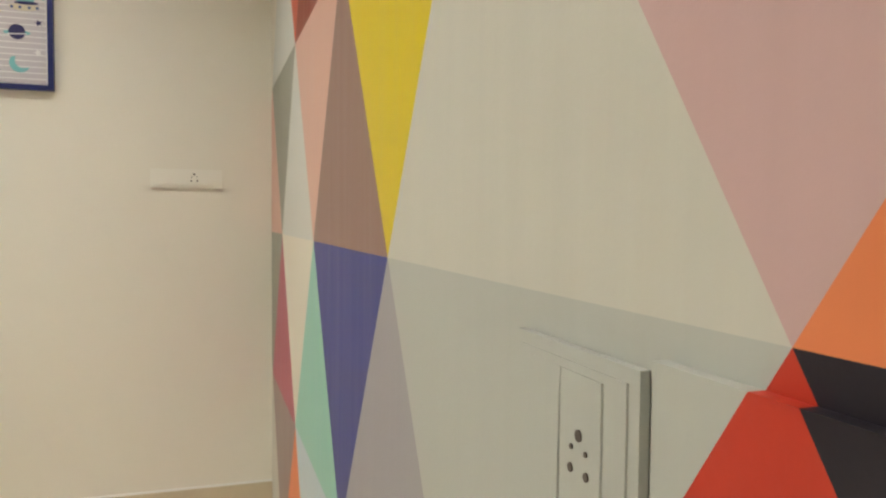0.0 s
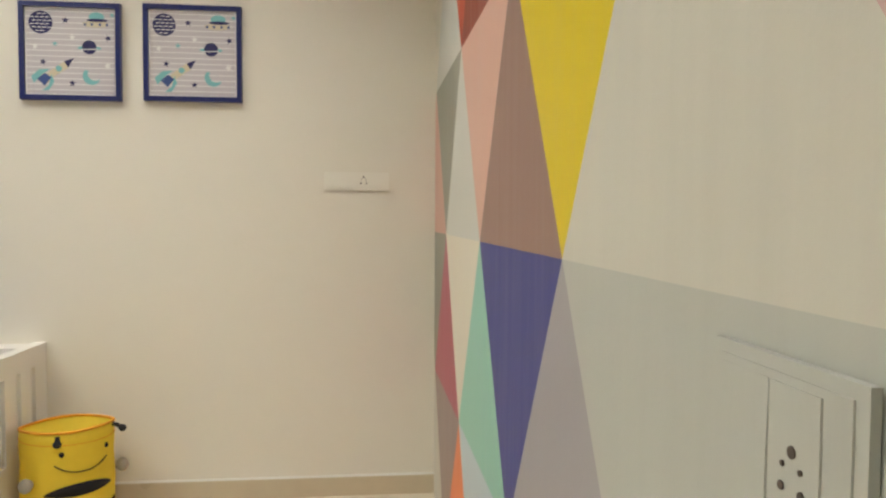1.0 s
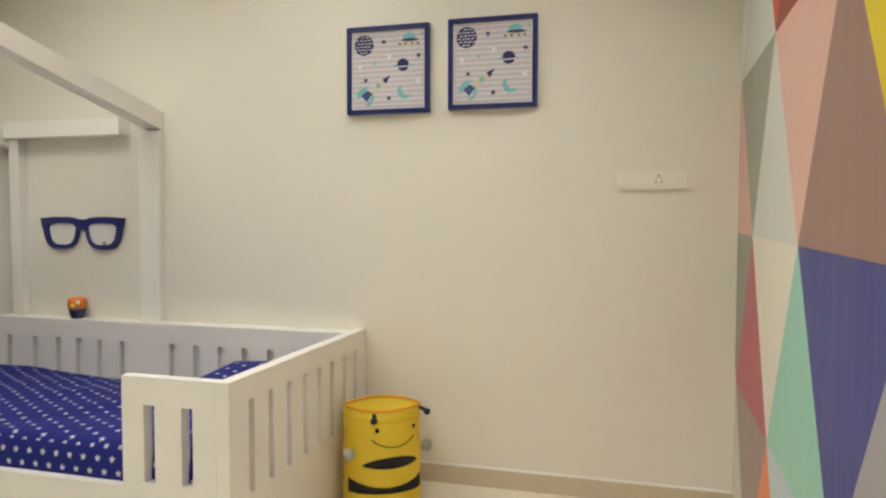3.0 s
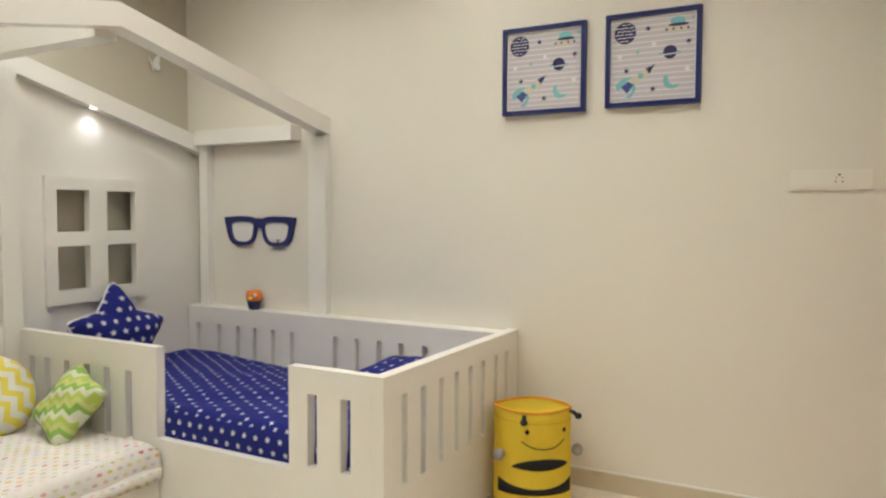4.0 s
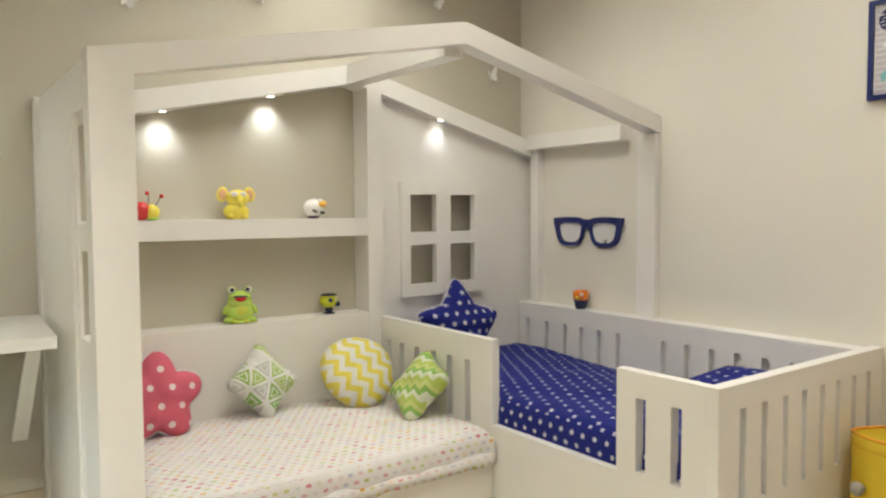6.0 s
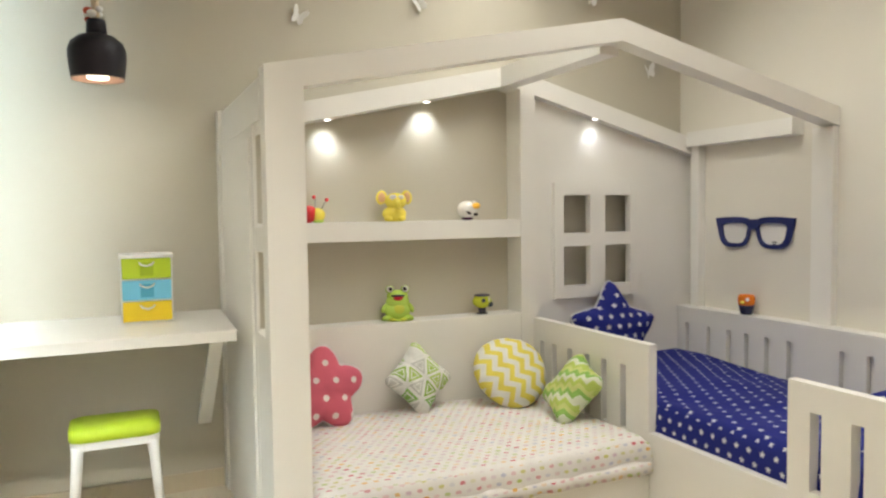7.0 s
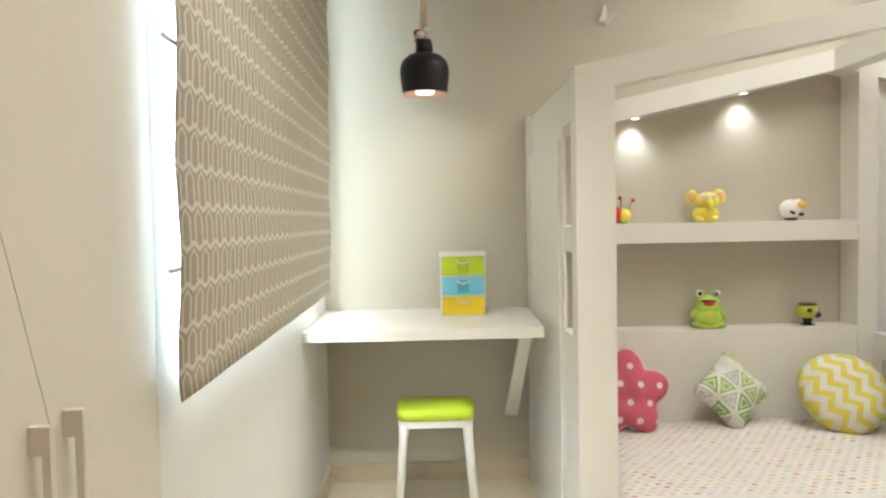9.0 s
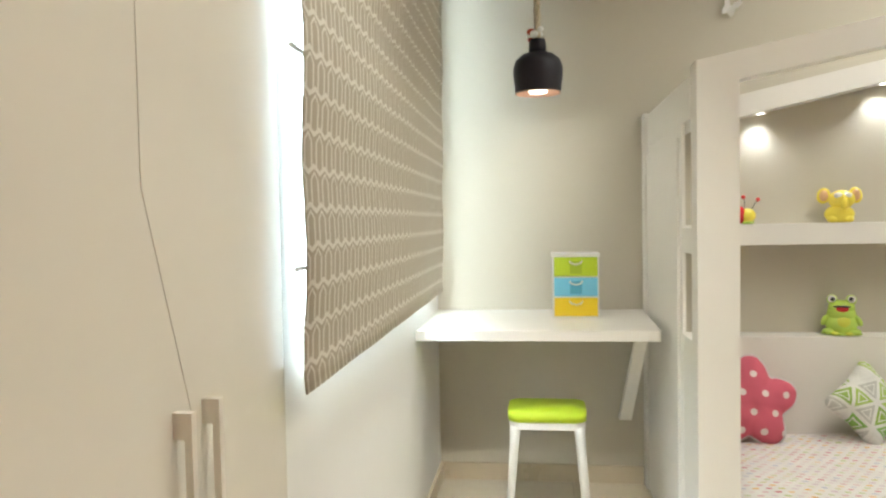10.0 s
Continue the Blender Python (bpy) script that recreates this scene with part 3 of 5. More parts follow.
part("head_rail", box(X_WEST + 0.002, BX + 0.02, BY0, BY1, BZ1, BZ1 + 0.05), PLASTIC_W, blind, bevel=0.004)
for z in (1.49, 1.115, 1.865, 2.24):
    part("batten", tube([(BX - 0.006, BY0 - 0.022, z), (BX - 0.006, BY1 - 0.01, z + 0.002)], 0.004), PIPING, blind, "thin white batten")
# unseen reflector sheet, added to strengthen the glow around the blind
part("lining", box(BX - 0.015, BX - 0.013, BY0 + 0.08, BY1 - 0.004, BZ0 + 0.012, BZ1), BOUNCE_SHEET, blind, "unseen white sheet added to bounce daylight onto the wall")

# ---- house frame ----
frame_thing = thing("house_frame", "white lacquered house-shaped bed frame with a gabled roof", "bed frame")


def gable(y0, y1, x0, apex, left, right, th):
    """The two sloping beams between the planes y0 and y1; gives the height of their upper edge."""
    def top(x):
        return apex - (APEX_X - x) * (apex - left) / (APEX_X - X_POST) if x < APEX_X else apex - (x - APEX_X) * (apex - right) / (X_EAST - APEX_X)
    part("rafter", prism([(x0, top(x0)), (APEX_X, apex), (APEX_X, apex - th), (x0, top(x0) - th)], "y", y0, y1), WHITE, frame_thing, bevel=0.003)
    xe = X_EAST - 0.002
    part("rafter", prism([(APEX_X, apex), (xe, top(xe)), (xe, top(xe) - th), (APEX_X, apex - th)], "y", y0, y1), WHITE, frame_thing, bevel=0.003)
    return top


front_top = gable(Y_FRONT, Y_FRONT + 0.085, X_POST + POST_W, APEX_Z, EAVE_L, EAVE_R, 0.086)
roof_top = gable(Y_NICHE, Y_NORTH - 0.002, 0.462, BACK_Z, BACK_L, BACK_R, 0.092)
TH = 0.092
part("ridge_beam", box(APEX_X - 0.045, APEX_X + 0.045, Y_FRONT + 0.085, Y_NICHE, APEX_Z - 0.122, APEX_Z - 0.026), WHITE, frame_thing, bevel=0.003)
zt = front_top(X_POST + POST_W)
part("front_post", prism([(X_POST, 0.0), (X_POST + POST_W, 0.0), (X_POST + POST_W, zt), (X_POST, EAVE_L)], "y", Y_FRONT, Y_FRONT + 0.085), WHITE, frame_thing, bevel=0.004)
# left side: panel with a slot towards the post
side = box(X_POST, X_POST + 0.011, 2.515, Y_NORTH - 0.002, 0.0, 1.50)
part("side_panel", side, WHITE, frame_thing, bevel=0.002)
part("side_panel", box(X_POST + 0.001, X_POST + 0.03, Y_FRONT + 0.085, 2.515, 0.0, 0.80), WHITE, frame_thing)
part("side_rail", box(X_POST + 0.001, X_POST + 0.03, Y_FRONT + 0.085, 2.515, 1.075, 1.157), WHITE, frame_thing)
part("eave_beam", box(X_POST - 0.002, X_POST + 0.075, Y_FRONT + 0.085, Y_NORTH - 0.002, 1.50, 1.635), WHITE, frame_thing, bevel=0.003)
part("back_stile", box(X_POST - 0.018, X_POST, 3.235, Y_NORTH - 0.002, 0.0, 1.642), WHITE, frame_thing, bevel=0.003)
part("trim_board", box(X_POST - 0.008, X_POST - 0.0005, 2.56, 3.232, 0.002, 1.46), WHITE, frame_thing, bevel=0.003)
# right side on the cream wall
part("wall_post", box(X_EAST - 0.040, X_EAST - 0.001, 2.290, 2.400, 0.649, 1.566), WHITE, frame_thing, bevel=0.003)
part("corner_post", box(X_EAST - 0.05, X_EAST - 0.001, 3.11, 3.168, 0.649, 1.545), WHITE, frame_thing, bevel=0.003)
part("eave_beam", box(X_EAST - 0.083, X_EAST - 0.0015, 2.475, Y_NICHE - 0.001, 1.546, 1.626), WHITE, frame_thing, bevel=0.003)
# back: centre post
part("centre_post", box(1.862, 1.947, Y_NICHE - 0.004, Y_NORTH - 0.0025, 0.0, 1.806), WHITE, frame_thing, bevel=0.003)

# ---- niche with shelf and ledge ----
shelf = thing("wall_shelf", "thick white lacquered shelf fixed in the niche", "shelf")
part("board", box(X_POST + 0.012, 1.861, Y_NICHE, Y_NORTH - 0.001, 1.070, 1.157), WHITE, shelf, bevel=0.003)
ledge = thing("backrest_ledge", "white boxed backrest with a ledge behind the daybed", "backrest")
part("front_panel", box(X_POST + 0.012, 1.861, Y_NICHE + 0.0004, Y_NORTH - 0.001, 0.0, 0.660), WHITE, ledge)
part("ledge_top", box(X_POST + 0.012, 1.861, Y_NICHE, Y_NORTH - 0.001, 0.660, 0.684), WHITE, ledge)

# ---- window panel behind the bed ----
panel = thing("window_panel", "white wall panel with a mock four-pane window", "wall panel")
PY = 3.225
WX = [2.14, 2.309, 2.404, 2.574]
WZ = [0.800, 1.011, 1.079, 1.279]
xs = [1.948] + WX + [X_EAST - 0.002]
z_low = 0.0
for i in range(5):
    def lid(x):
        return roof_top(x) - TH + 0.004
    if i in (1, 3):
        part("board", box(xs[i], xs[i + 1], PY, PY + 0.02, z_low, WZ[0]), WHITE, panel)
        part("board", box(xs[i], xs[i + 1], PY, PY + 0.02, WZ[1], WZ[2]), WHITE, panel)
        part("board", prism([(xs[i], WZ[3]), (xs[i + 1], WZ[3]), (xs[i + 1], lid(xs[i + 1])), (xs[i], lid(xs[i]))], "y", PY, PY + 0.02), WHITE, panel)
    else:
        part("board", prism([(xs[i], z_low), (xs[i + 1], z_low), (xs[i + 1], lid(xs[i + 1])), (xs[i], lid(xs[i]))], "y", PY, PY + 0.02), WHITE, panel)
trim = thing("window_trim", "white mock window frame with four square openings", "window frame")
fx0, fx1, fz0, fz1 = 2.085, 2.640, 0.735, 1.342
for a in ((fx0, WX[0], fz0, fz1), (WX[1], WX[2], fz0, fz1), (WX[3], fx1, fz0, fz1)):
    part("stile", box(a[0], a[1], PY - 0.024, PY - 0.0005, a[2], a[3]), WHITE, trim, bevel=0.002)
for x0, x1 in ((WX[0], WX[1]), (WX[2], WX[3])):
    for z0, z1 in ((fz0, WZ[0]), (WZ[1], WZ[2]), (WZ[3], fz1)):
        part("crossbar", box(x0, x1, PY - 0.0235, PY - 0.0005, z0, z1), WHITE, trim)

# ---- rafter spotlights ----
for x, y in ((0.90, 3.252), (1.39, 3.252), (2.33, 3.185)):
    z = roof_top(x) - TH
    s = thing("recessed_spotlight", "small glowing spotlight set into the white rafter", "spotlight", (x, y, z), "rafter spotlights")
    part("ring", lathe([(0.016, 0.002), (0.024, 0.002), (0.025, -0.002), (0.018, -0.003)], steps=24, close=True), STEEL, s, smooth=True)
    part("lens", lathe([(0, -0.003), (0.0165, -0.003), (0.0165, 0.002), (0, 0.002)], steps=20), SPOT_LENS, s)
# rings for the unseen downlights, the added fill ones included
for x, y, watts in UNSEEN_DOWNLIGHTS + [(0.0, 0.60, 4.5)]:
    s = thing("ceiling_downlight", "round recessed white downlight on the unseen ceiling", "downlight", (x, y, Z_TOP), "ceiling downlights")
    part("ring", lathe([(0.068, 0.0), (0.085, 0.0), (0.085, -0.006), (0.070, -0.008)], steps=28, close=True), PLASTIC_W, s, smooth=True)

# invented housing around the broad ceiling fill, out of view
fill_housing = thing("ceiling_panel_light", "made-up square white housing of the fill lamp on the unseen ceiling", "ceiling light", (1.45, 2.12, Z_TOP))
for x0, x1, y0, y1 in ((-0.58, -0.555, -0.58, 0.58), (0.555, 0.58, -0.58, 0.58), (-0.555, 0.555, -0.58, -0.555), (-0.555, 0.555, 0.555, 0.58)):
    part("frame_bar", box(x0, x1, y0, y1, -0.03, -0.001), PLASTIC_W, fill_housing)
part("diffuser", box(-0.555, 0.555, -0.555, 0.555, -0.020, -0.001), PLASTIC_W, fill_housing)

# ---- bed ----
bed = thing("bed", "white lacquered bed with slatted rails and an open side", "bed")


def slatted(axis, at0, at1, a0, a1, z0, z1, slots, slot_w, s0, s1, parent, top="top_rail"):
    """A board with upright slots between s0 and s1. axis: the direction in which it runs."""
    def b(p, q, low, high):
        return box(p, q, at0, at1, low, high) if axis == "x" else box(at0, at1, p, q, low, high)
    part(top, b(a0, a1, s1, z1), WHITE, parent)
    part("bottom_rail", b(a0, a1, z0, s0), WHITE, parent)
    edges = [a0] + [e for c in sorted(slots) for e in (c - slot_w / 2, c + slot_w / 2)] + [a1]
    for p, q in zip(edges[::2], edges[1::2]):
        part("slat", b(p, q, s0, s1), WHITE, parent)


RZ = 0.656
slatted("y", X_EAST - 0.095, X_EAST - 0.0685, Y_END + 0.045, Y_NICHE + 0.05, 0.0, RZ - 0.03, [3.145, 2.985, 2.843, 2.722, 2.596, 2.465, 2.185, 2.055, 1.925, 1.80, 1.67, 1.545], 0.036, 0.30, 0.555, bed)
part("back_board", box(X_EAST - 0.068, X_EAST - 0.055, Y_END + 0.046, Y_NICHE + 0.049, 0.25, RZ - 0.0305), WHITE, bed)
part("cap_rail", box(X_EAST - 0.097, X_EAST - 0.001, Y_END + 0.045, Y_NICHE + 0.05, RZ - 0.03, RZ - 0.008), WHITE, bed, bevel=0.002)
slatted("x", Y_END, Y_END + 0.045, X_BED + 0.001, X_EAST - 0.001, 0.0, RZ, [2.062, 2.186, 2.312, 2.434, 2.554, 2.668, 2.790, 2.905], 0.034, 0.27, 0.578, bed)
slatted("y", X_BED, X_BED + 0.04, Y_END + 0.045, 1.634, 0.0, RZ, [1.395, 1.533], 0.040, 0.318, 0.568, bed)
slatted("y", X_BED, X_BED + 0.04, 2.292, Y_NICHE - 0.005, 0.0, RZ, [3.085, 2.975, 2.845, 2.71, 2.585, 2.455], 0.040, 0.275, 0.548, bed)
part("side_board", box(X_BED + 0.0005, X_BED + 0.04, 1.634, 2.292, 0.0, 0.300), WHITE, bed)
part("slat_base", box(X_BED + 0.04, X_EAST - 0.096, Y_END + 0.046, PY - 0.001, 0.20, 0.24), WHITE, bed)


def cushion_slab(x0, x1, y0, y1, z0, z1, nx, ny, round_r, lift, seed, hem=0.0):
    """A mattress with rounded edges and an uneven top."""
    bm = bmesh.new()
    rnd = Vector((seed, 0, 0))
    top = []
    for j in range(ny + 1):
        line = []
        for i in range(nx + 1):
            u, v = i / nx, j / ny
            x, y = x0 + (x1 - x0) * u, y0 + (y1 - y0) * v
            d = min(x - x0, x1 - x, y - y0, y1 - y)
            drop = round_r - math.sqrt(max(0.0, round_r**2 - max(0.0, round_r - d) ** 2))
            line.append(bm.verts.new((x, y, z1 - drop + lift(x, y) + 0.010 * noise.noise(Vector((x * 5, y * 5, seed))) * min(1, d * 12))))
        top.append(line)
    for j in range(ny):
        for i in range(nx):
            bm.faces.new((top[j][i], top[j][i + 1], top[j + 1][i + 1], top[j + 1][i]))
    loop = top[0] + [top[j][nx] for j in range(1, ny + 1)] + top[ny][-2::-1] + [top[j][0] for j in range(ny - 1, 0, -1)]
    rings = [loop]
    for k in range(1, 6):
        f = k / 5
        ring = []
        for vtx in loop:
            out = 0.010 * math.sin(f * math.pi) + hem * f * f * (0.6 + 0.4 * math.sin(vtx.co.x * 31 + vtx.co.y * 27))
            cx, cy = (x0 + x1) / 2, (y0 + y1) / 2
            sx = (1 if vtx.co.x > cx else -1) if min(vtx.co.x - x0, x1 - vtx.co.x) < 1e-4 else 0
            sy = (1 if vtx.co.y > cy else -1) if min(vtx.co.y - y0, y1 - vtx.co.y) < 1e-4 else 0
            wob = 0.004 * noise.noise(Vector((vtx.co.x * 9, vtx.co.y * 9, f * 3 + seed)))
            ring.append(bm.verts.new((vtx.co.x + sx * (out + wob), vtx.co.y + sy * (out + wob), vtx.co.z + (z0 - vtx.co.z) * f)))
        rings.append(ring)
    for a, b in zip(rings, rings[1:]):
        for i in range(len(loop)):
            j = (i + 1) % len(loop)
            bm.faces.new((a[i], a[j], b[j], b[i]))
    bm.faces.new(rings[-1][::-1])
    return bm


mattress = thing("bed_mattress", "navy blue mattress sheet printed with small white stars", "mattress")
part("mattress", cushion_slab(X_BED + 0.043, X_EAST - 0.099, Y_END + 0.05, PY - 0.004, 0.2405, 0.405, 40, 90, 0.018, lambda x, y: 0.012 * max(0.0, min(1.0, (2.0 - y) / 0.35)) + 0.012 * math.sin((y - 1.3) * 1.7) - 0.040 * max(0.0, min(1.0, (x - 2.45) / 0.4)) ** 2 * max(0.0, min(1.0, (3.0 - y) / 0.5)), 1.0), BED_SHEET, mattress, smooth=True)

bed_pillow = thing("bed_pillow", "flat navy pillow with white stars at the bed end", "pillow")
bm = cushion_slab(2.56, 2.918, 1.30, 1.86, 0.415, 0.515, 16, 24, 0.06, lambda x, y: 0.06 * (x - 2.78) - 0.05 * max(0.0, y - 1.6), 7.0)
part("cover", bm, BED_SHEET, bed_pillow, smooth=True)

def seam(x0, x1, y0, y1, z, parent, material):
    """Stitched edge of a fitted sheet, on the three open sides."""
    pts = []
    for (ax, ay), (bx, by) in (((x0, y1), (x0, y0)), ((x0, y0), (x1, y0)), ((x1, y0), (x1, y1))):
        for k in range(24):
            x, y = ax + (bx - ax) * k / 24, ay + (by - ay) * k / 24
            pts.append((x, y, z + 0.003 * noise.noise(Vector((x * 8, y * 8, 3)))))
    part("sheet_seam", tube(pts, 0.0035, 6), material, parent, smooth=True)


# ---- daybed ----
daybed = thing("daybed_platform", "white lacquered platform under the daybed mattress", "daybed")
part("platform", box(X_POST + 0.012, X_BED - 0.001, Y_FRONT + 0.087, Y_NICHE + 0.003, 0.0, 0.155), WHITE, daybed, bevel=0.003)
part("front_board", box(X_POST + POST_W + 0.002, X_BED - 0.001, Y_FRONT + 0.002, Y_FRONT + 0.086, 0.0, 0.154), WHITE, daybed, bevel=0.003)
sofa = thing("daybed_mattress", "cream mattress sheet printed with small coloured posies", "mattress")
part("mattress", cushion_slab(X_POST + POST_W + 0.007, X_BED - 0.016, Y_FRONT - 0.012, Y_NICHE - 0.006, 0.1575, 0.285, 60, 40, 0.022, lambda x, y: 0.006 * math.sin(x * 6 + y * 4), 4.0, 0.012), POSY_SHEET, sofa, smooth=True)
seam(X_BED + 0.044, X_EAST - 0.101, Y_END + 0.052, PY - 0.02, 0.362, mattress, BED_SHEET)


def loose_hem(x0, x1, y0, y1, z0, z1, parent, material):
    """The gathered lower edge of the sheet, along the front and round its free corner."""
    bm = bmesh.new()
    rings = []
    n_front, n_side = 110, 26
    for k in range(n_front + n_side + 1):
        if k <= n_front:
            x, y, dx, dy = x0 + (x1 - x0) * k / n_front, y0, 0.0, -1.0
        else:
            x, y, dx, dy = x1, y0 + (y1 - y0) * (k - n_front) / n_side, 1.0, 0.0
        if k == n_front:
            dx = 0.7
        w = 0.5 + 0.5 * math.sin(k * 0.62 + 2.0 * noise.noise(Vector((k * 0.13, 0, 5))))
        low = z0 + 0.010 * noise.noise(Vector((k * 0.11, 2, 0))) + 0.004 * w
        ring = []
        for z, out in ((z1, 0.002), ((z1 + low) / 2, 0.010 + 0.004 * w), (low, 0.008 + 0.014 * w), (low + 0.001, 0.004 + 0.014 * w), (z1 - 0.004, 0.0)):
            ring.append(bm.verts.new((x + dx * min(out, 0.012), y + dy * out, z)))
        rings.append(ring)
    for a, b in zip(rings, rings[1:]):
        for i in range(5):
            bm.faces.new((a[i], a[(i + 1) % 5], b[(i + 1) % 5], b[i]))
    part("hem", bm, material, parent, "loose gathered hem", smooth=True)


loose_hem(X_POST + POST_W + 0.010, X_BED - 0.014, Y_FRONT - 0.020, Y_FRONT + 0.30, 0.150, 0.205, sofa, POSY_SHEET)


# ---- pillows ----
def pillow(name, outline, thick, material, m, label, piping=None, steps=96, rings=12, category="pillow"):
    """A stuffed pillow lying in its own xz plane; outline gives the radius at an angle."""
    root = thing(name, label, category)
    bm = bmesh.new()
    front, back = [], []
    c0, c1 = bm.verts.new((0, -thick / 2, 0)), bm.verts.new((0, thick / 2, 0))
    for k in range(1, rings + 1):
        p = k / rings
        fr, ba = [], []
        for i in range(steps):
            a = 2 * math.pi * i / steps
            r = outline(a) * p
            x, z = r * math.cos(a), r * math.sin(a)
            puff = (1 - p**2.6) ** 0.55 * thick / 2
            puff += 0.006 * noise.noise(Vector((x * 14, z * 14, len(name)))) * (1 - p) * 3
            crease = 0.006 * math.sin(a * 17 + 1.3) * max(0.0, p - 0.55)
            fr.append(bm.verts.new((x, -puff - crease, z)))
            ba.append(bm.verts.new((x, puff - crease, z)) if k < rings else fr[-1])
        front.append(fr)
        back.append(ba)
    for ringset, c in ((front, c0), (back, c1)):
        for i in range(steps):
            j = (i + 1) % steps
            bm.faces.new((c, ringset[0][i], ringset[0][j]))
            for a, b in zip(ringset, ringset[1:]):
                bm.faces.new((a[i], b[i], b[j], a[j]))
    part("cover", bm, material, root, smooth=True)
    if piping:
        pts = [(outline(2 * math.pi * i / steps) * math.cos(2 * math.pi * i / steps), -0.006 * math.sin(2 * math.pi * i / steps * 17 + 1.3) * 0.45, outline(2 * math.pi * i / steps) * math.sin(2 * math.pi * i / steps)) for i in range(steps)]
        part("piping", tube(pts, 0.005, 6, closed=True), piping, root, "thin white piping", smooth=True)
    root.matrix_world = m
    return root


def star_outline(R, dip, turn=90.0, soft=2.2):
    def r(a):
        c = (1 + math.cos(5 * (a - radians(turn)))) / 2
        return R * (dip + (1 - dip) * c**soft)
    return r


def five_point(R, inner, turn=90.0):
    """A plump five-pointed star with straight sides and blunted tips."""
    def r(a):
        f = abs((a - radians(turn) + math.pi / 5) % (2 * math.pi / 5) - math.pi / 5)
        edge = R * inner * math.sin(math.pi / 5) / (math.sin(f) + inner * math.sin(math.pi / 5 - f))
        blunt = R * (0.93 - 0.25 * f * f)
        return -math.log(math.exp(-edge * 90) + math.exp(-blunt * 90)) / 90
    return r


def square_outline(h, ears=0.0):
    """A square with blunted corners; negative ears draw the corners out."""
    def r(a):
        c, s = abs(math.cos(a)), abs(math.sin(a))
        base = h / max(c, s)
        corner = abs(math.sin(2 * a))
        return min(base * (1 - ears * 0.6 * corner**6 + ears * 0.5 * (1 - corner)), h * (1.30 - ears))
    return r


pillow("star_pillow", five_point(0.300, 0.57, 87.0), 0.19, STAR_CLOTH, pose(2.378, 3.090, 0.552, -14, 0, 0), "navy star-shaped pillow with white stars and white piping", PIPING)
pillow("flower_pillow", star_outline(0.190, 0.70, 90, 0.75), 0.13, PINK_CLOTH, pose(0.800, 3.065, 0.435, -14, 4, 0), "pink star-shaped pillow with white polka dots", PIPING)
pillow("square_pillow", square_outline(0.123, -0.09), 0.13, TRI_CLOTH, pose(1.256, 3.075, 0.430, -28, 45, -12), "square pillow with a green and grey triangle print")
pillow("round_pillow", lambda a: 0.179 * (1 + 0.015 * math.sin(3 * a)), 0.15, YELLOW_ZIG, pose(1.69, 2.985, 0.437, -36, 0, -10), "round pillow with yellow and white chevrons")
pillow("leaf_pillow", square_outline(0.131, -0.08), 0.13, GREEN_ZIG, pose(1.815, 2.66, 0.411, -38.5, 14.5, -105.9), "square pillow with green zigzag stripes")


# ---- toys ----
def figurine(name, label, at, shapes, category="figurine", turn=0.0):
    """A small figure in one mesh. shapes: (centre, radii, material, turn)."""
    mats = []
    bm = bmesh.new()
    for c, r, m, *t in shapes:
        if m not in mats:
            mats.append(m)
        blob(bm, c, r, mats.index(m), t[0] if t else (0, 0, 0), 20)
    ob = part(name, bm, mats, None, label, smooth=True)
    ob.matrix_world = pose(*at, 0, 0, turn)
    return tagged(ob, label, category)


def glaze(name, col):
    return plain(name, col, 0.18, vary=0.05, bump=0.0)


FROG, FROG_BELLY = glaze("frog_green_glaze", (0.48, 0.66, 0.11)), glaze("frog_belly_glaze", (0.58, 0.62, 0.08))
RED_G, WHITE_G, BLACK_G = glaze("red_glaze", (0.60, 0.03, 0.03)), glaze("white_glaze", (0.80, 0.77, 0.70)), glaze("black_glaze", (0.015, 0.013, 0.013))
YEL_G, ORANGE_G, PEACH = glaze("yellow_glaze", (0.85, 0.70, 0.09)), glaze("orange_glaze", (0.78, 0.20, 0.02)), glaze("peach_glaze", (0.74, 0.46, 0.24))
AMBER = glaze("amber_glaze", (0.82, 0.46, 0.06))
OLIVE_G, NAVY_G, PLUM = glaze("olive_glaze", (0.52, 0.55, 0.03)), glaze("navy_glaze", (0.02, 0.022, 0.06)), glaze("plum_glaze", (0.10, 0.03, 0.07))
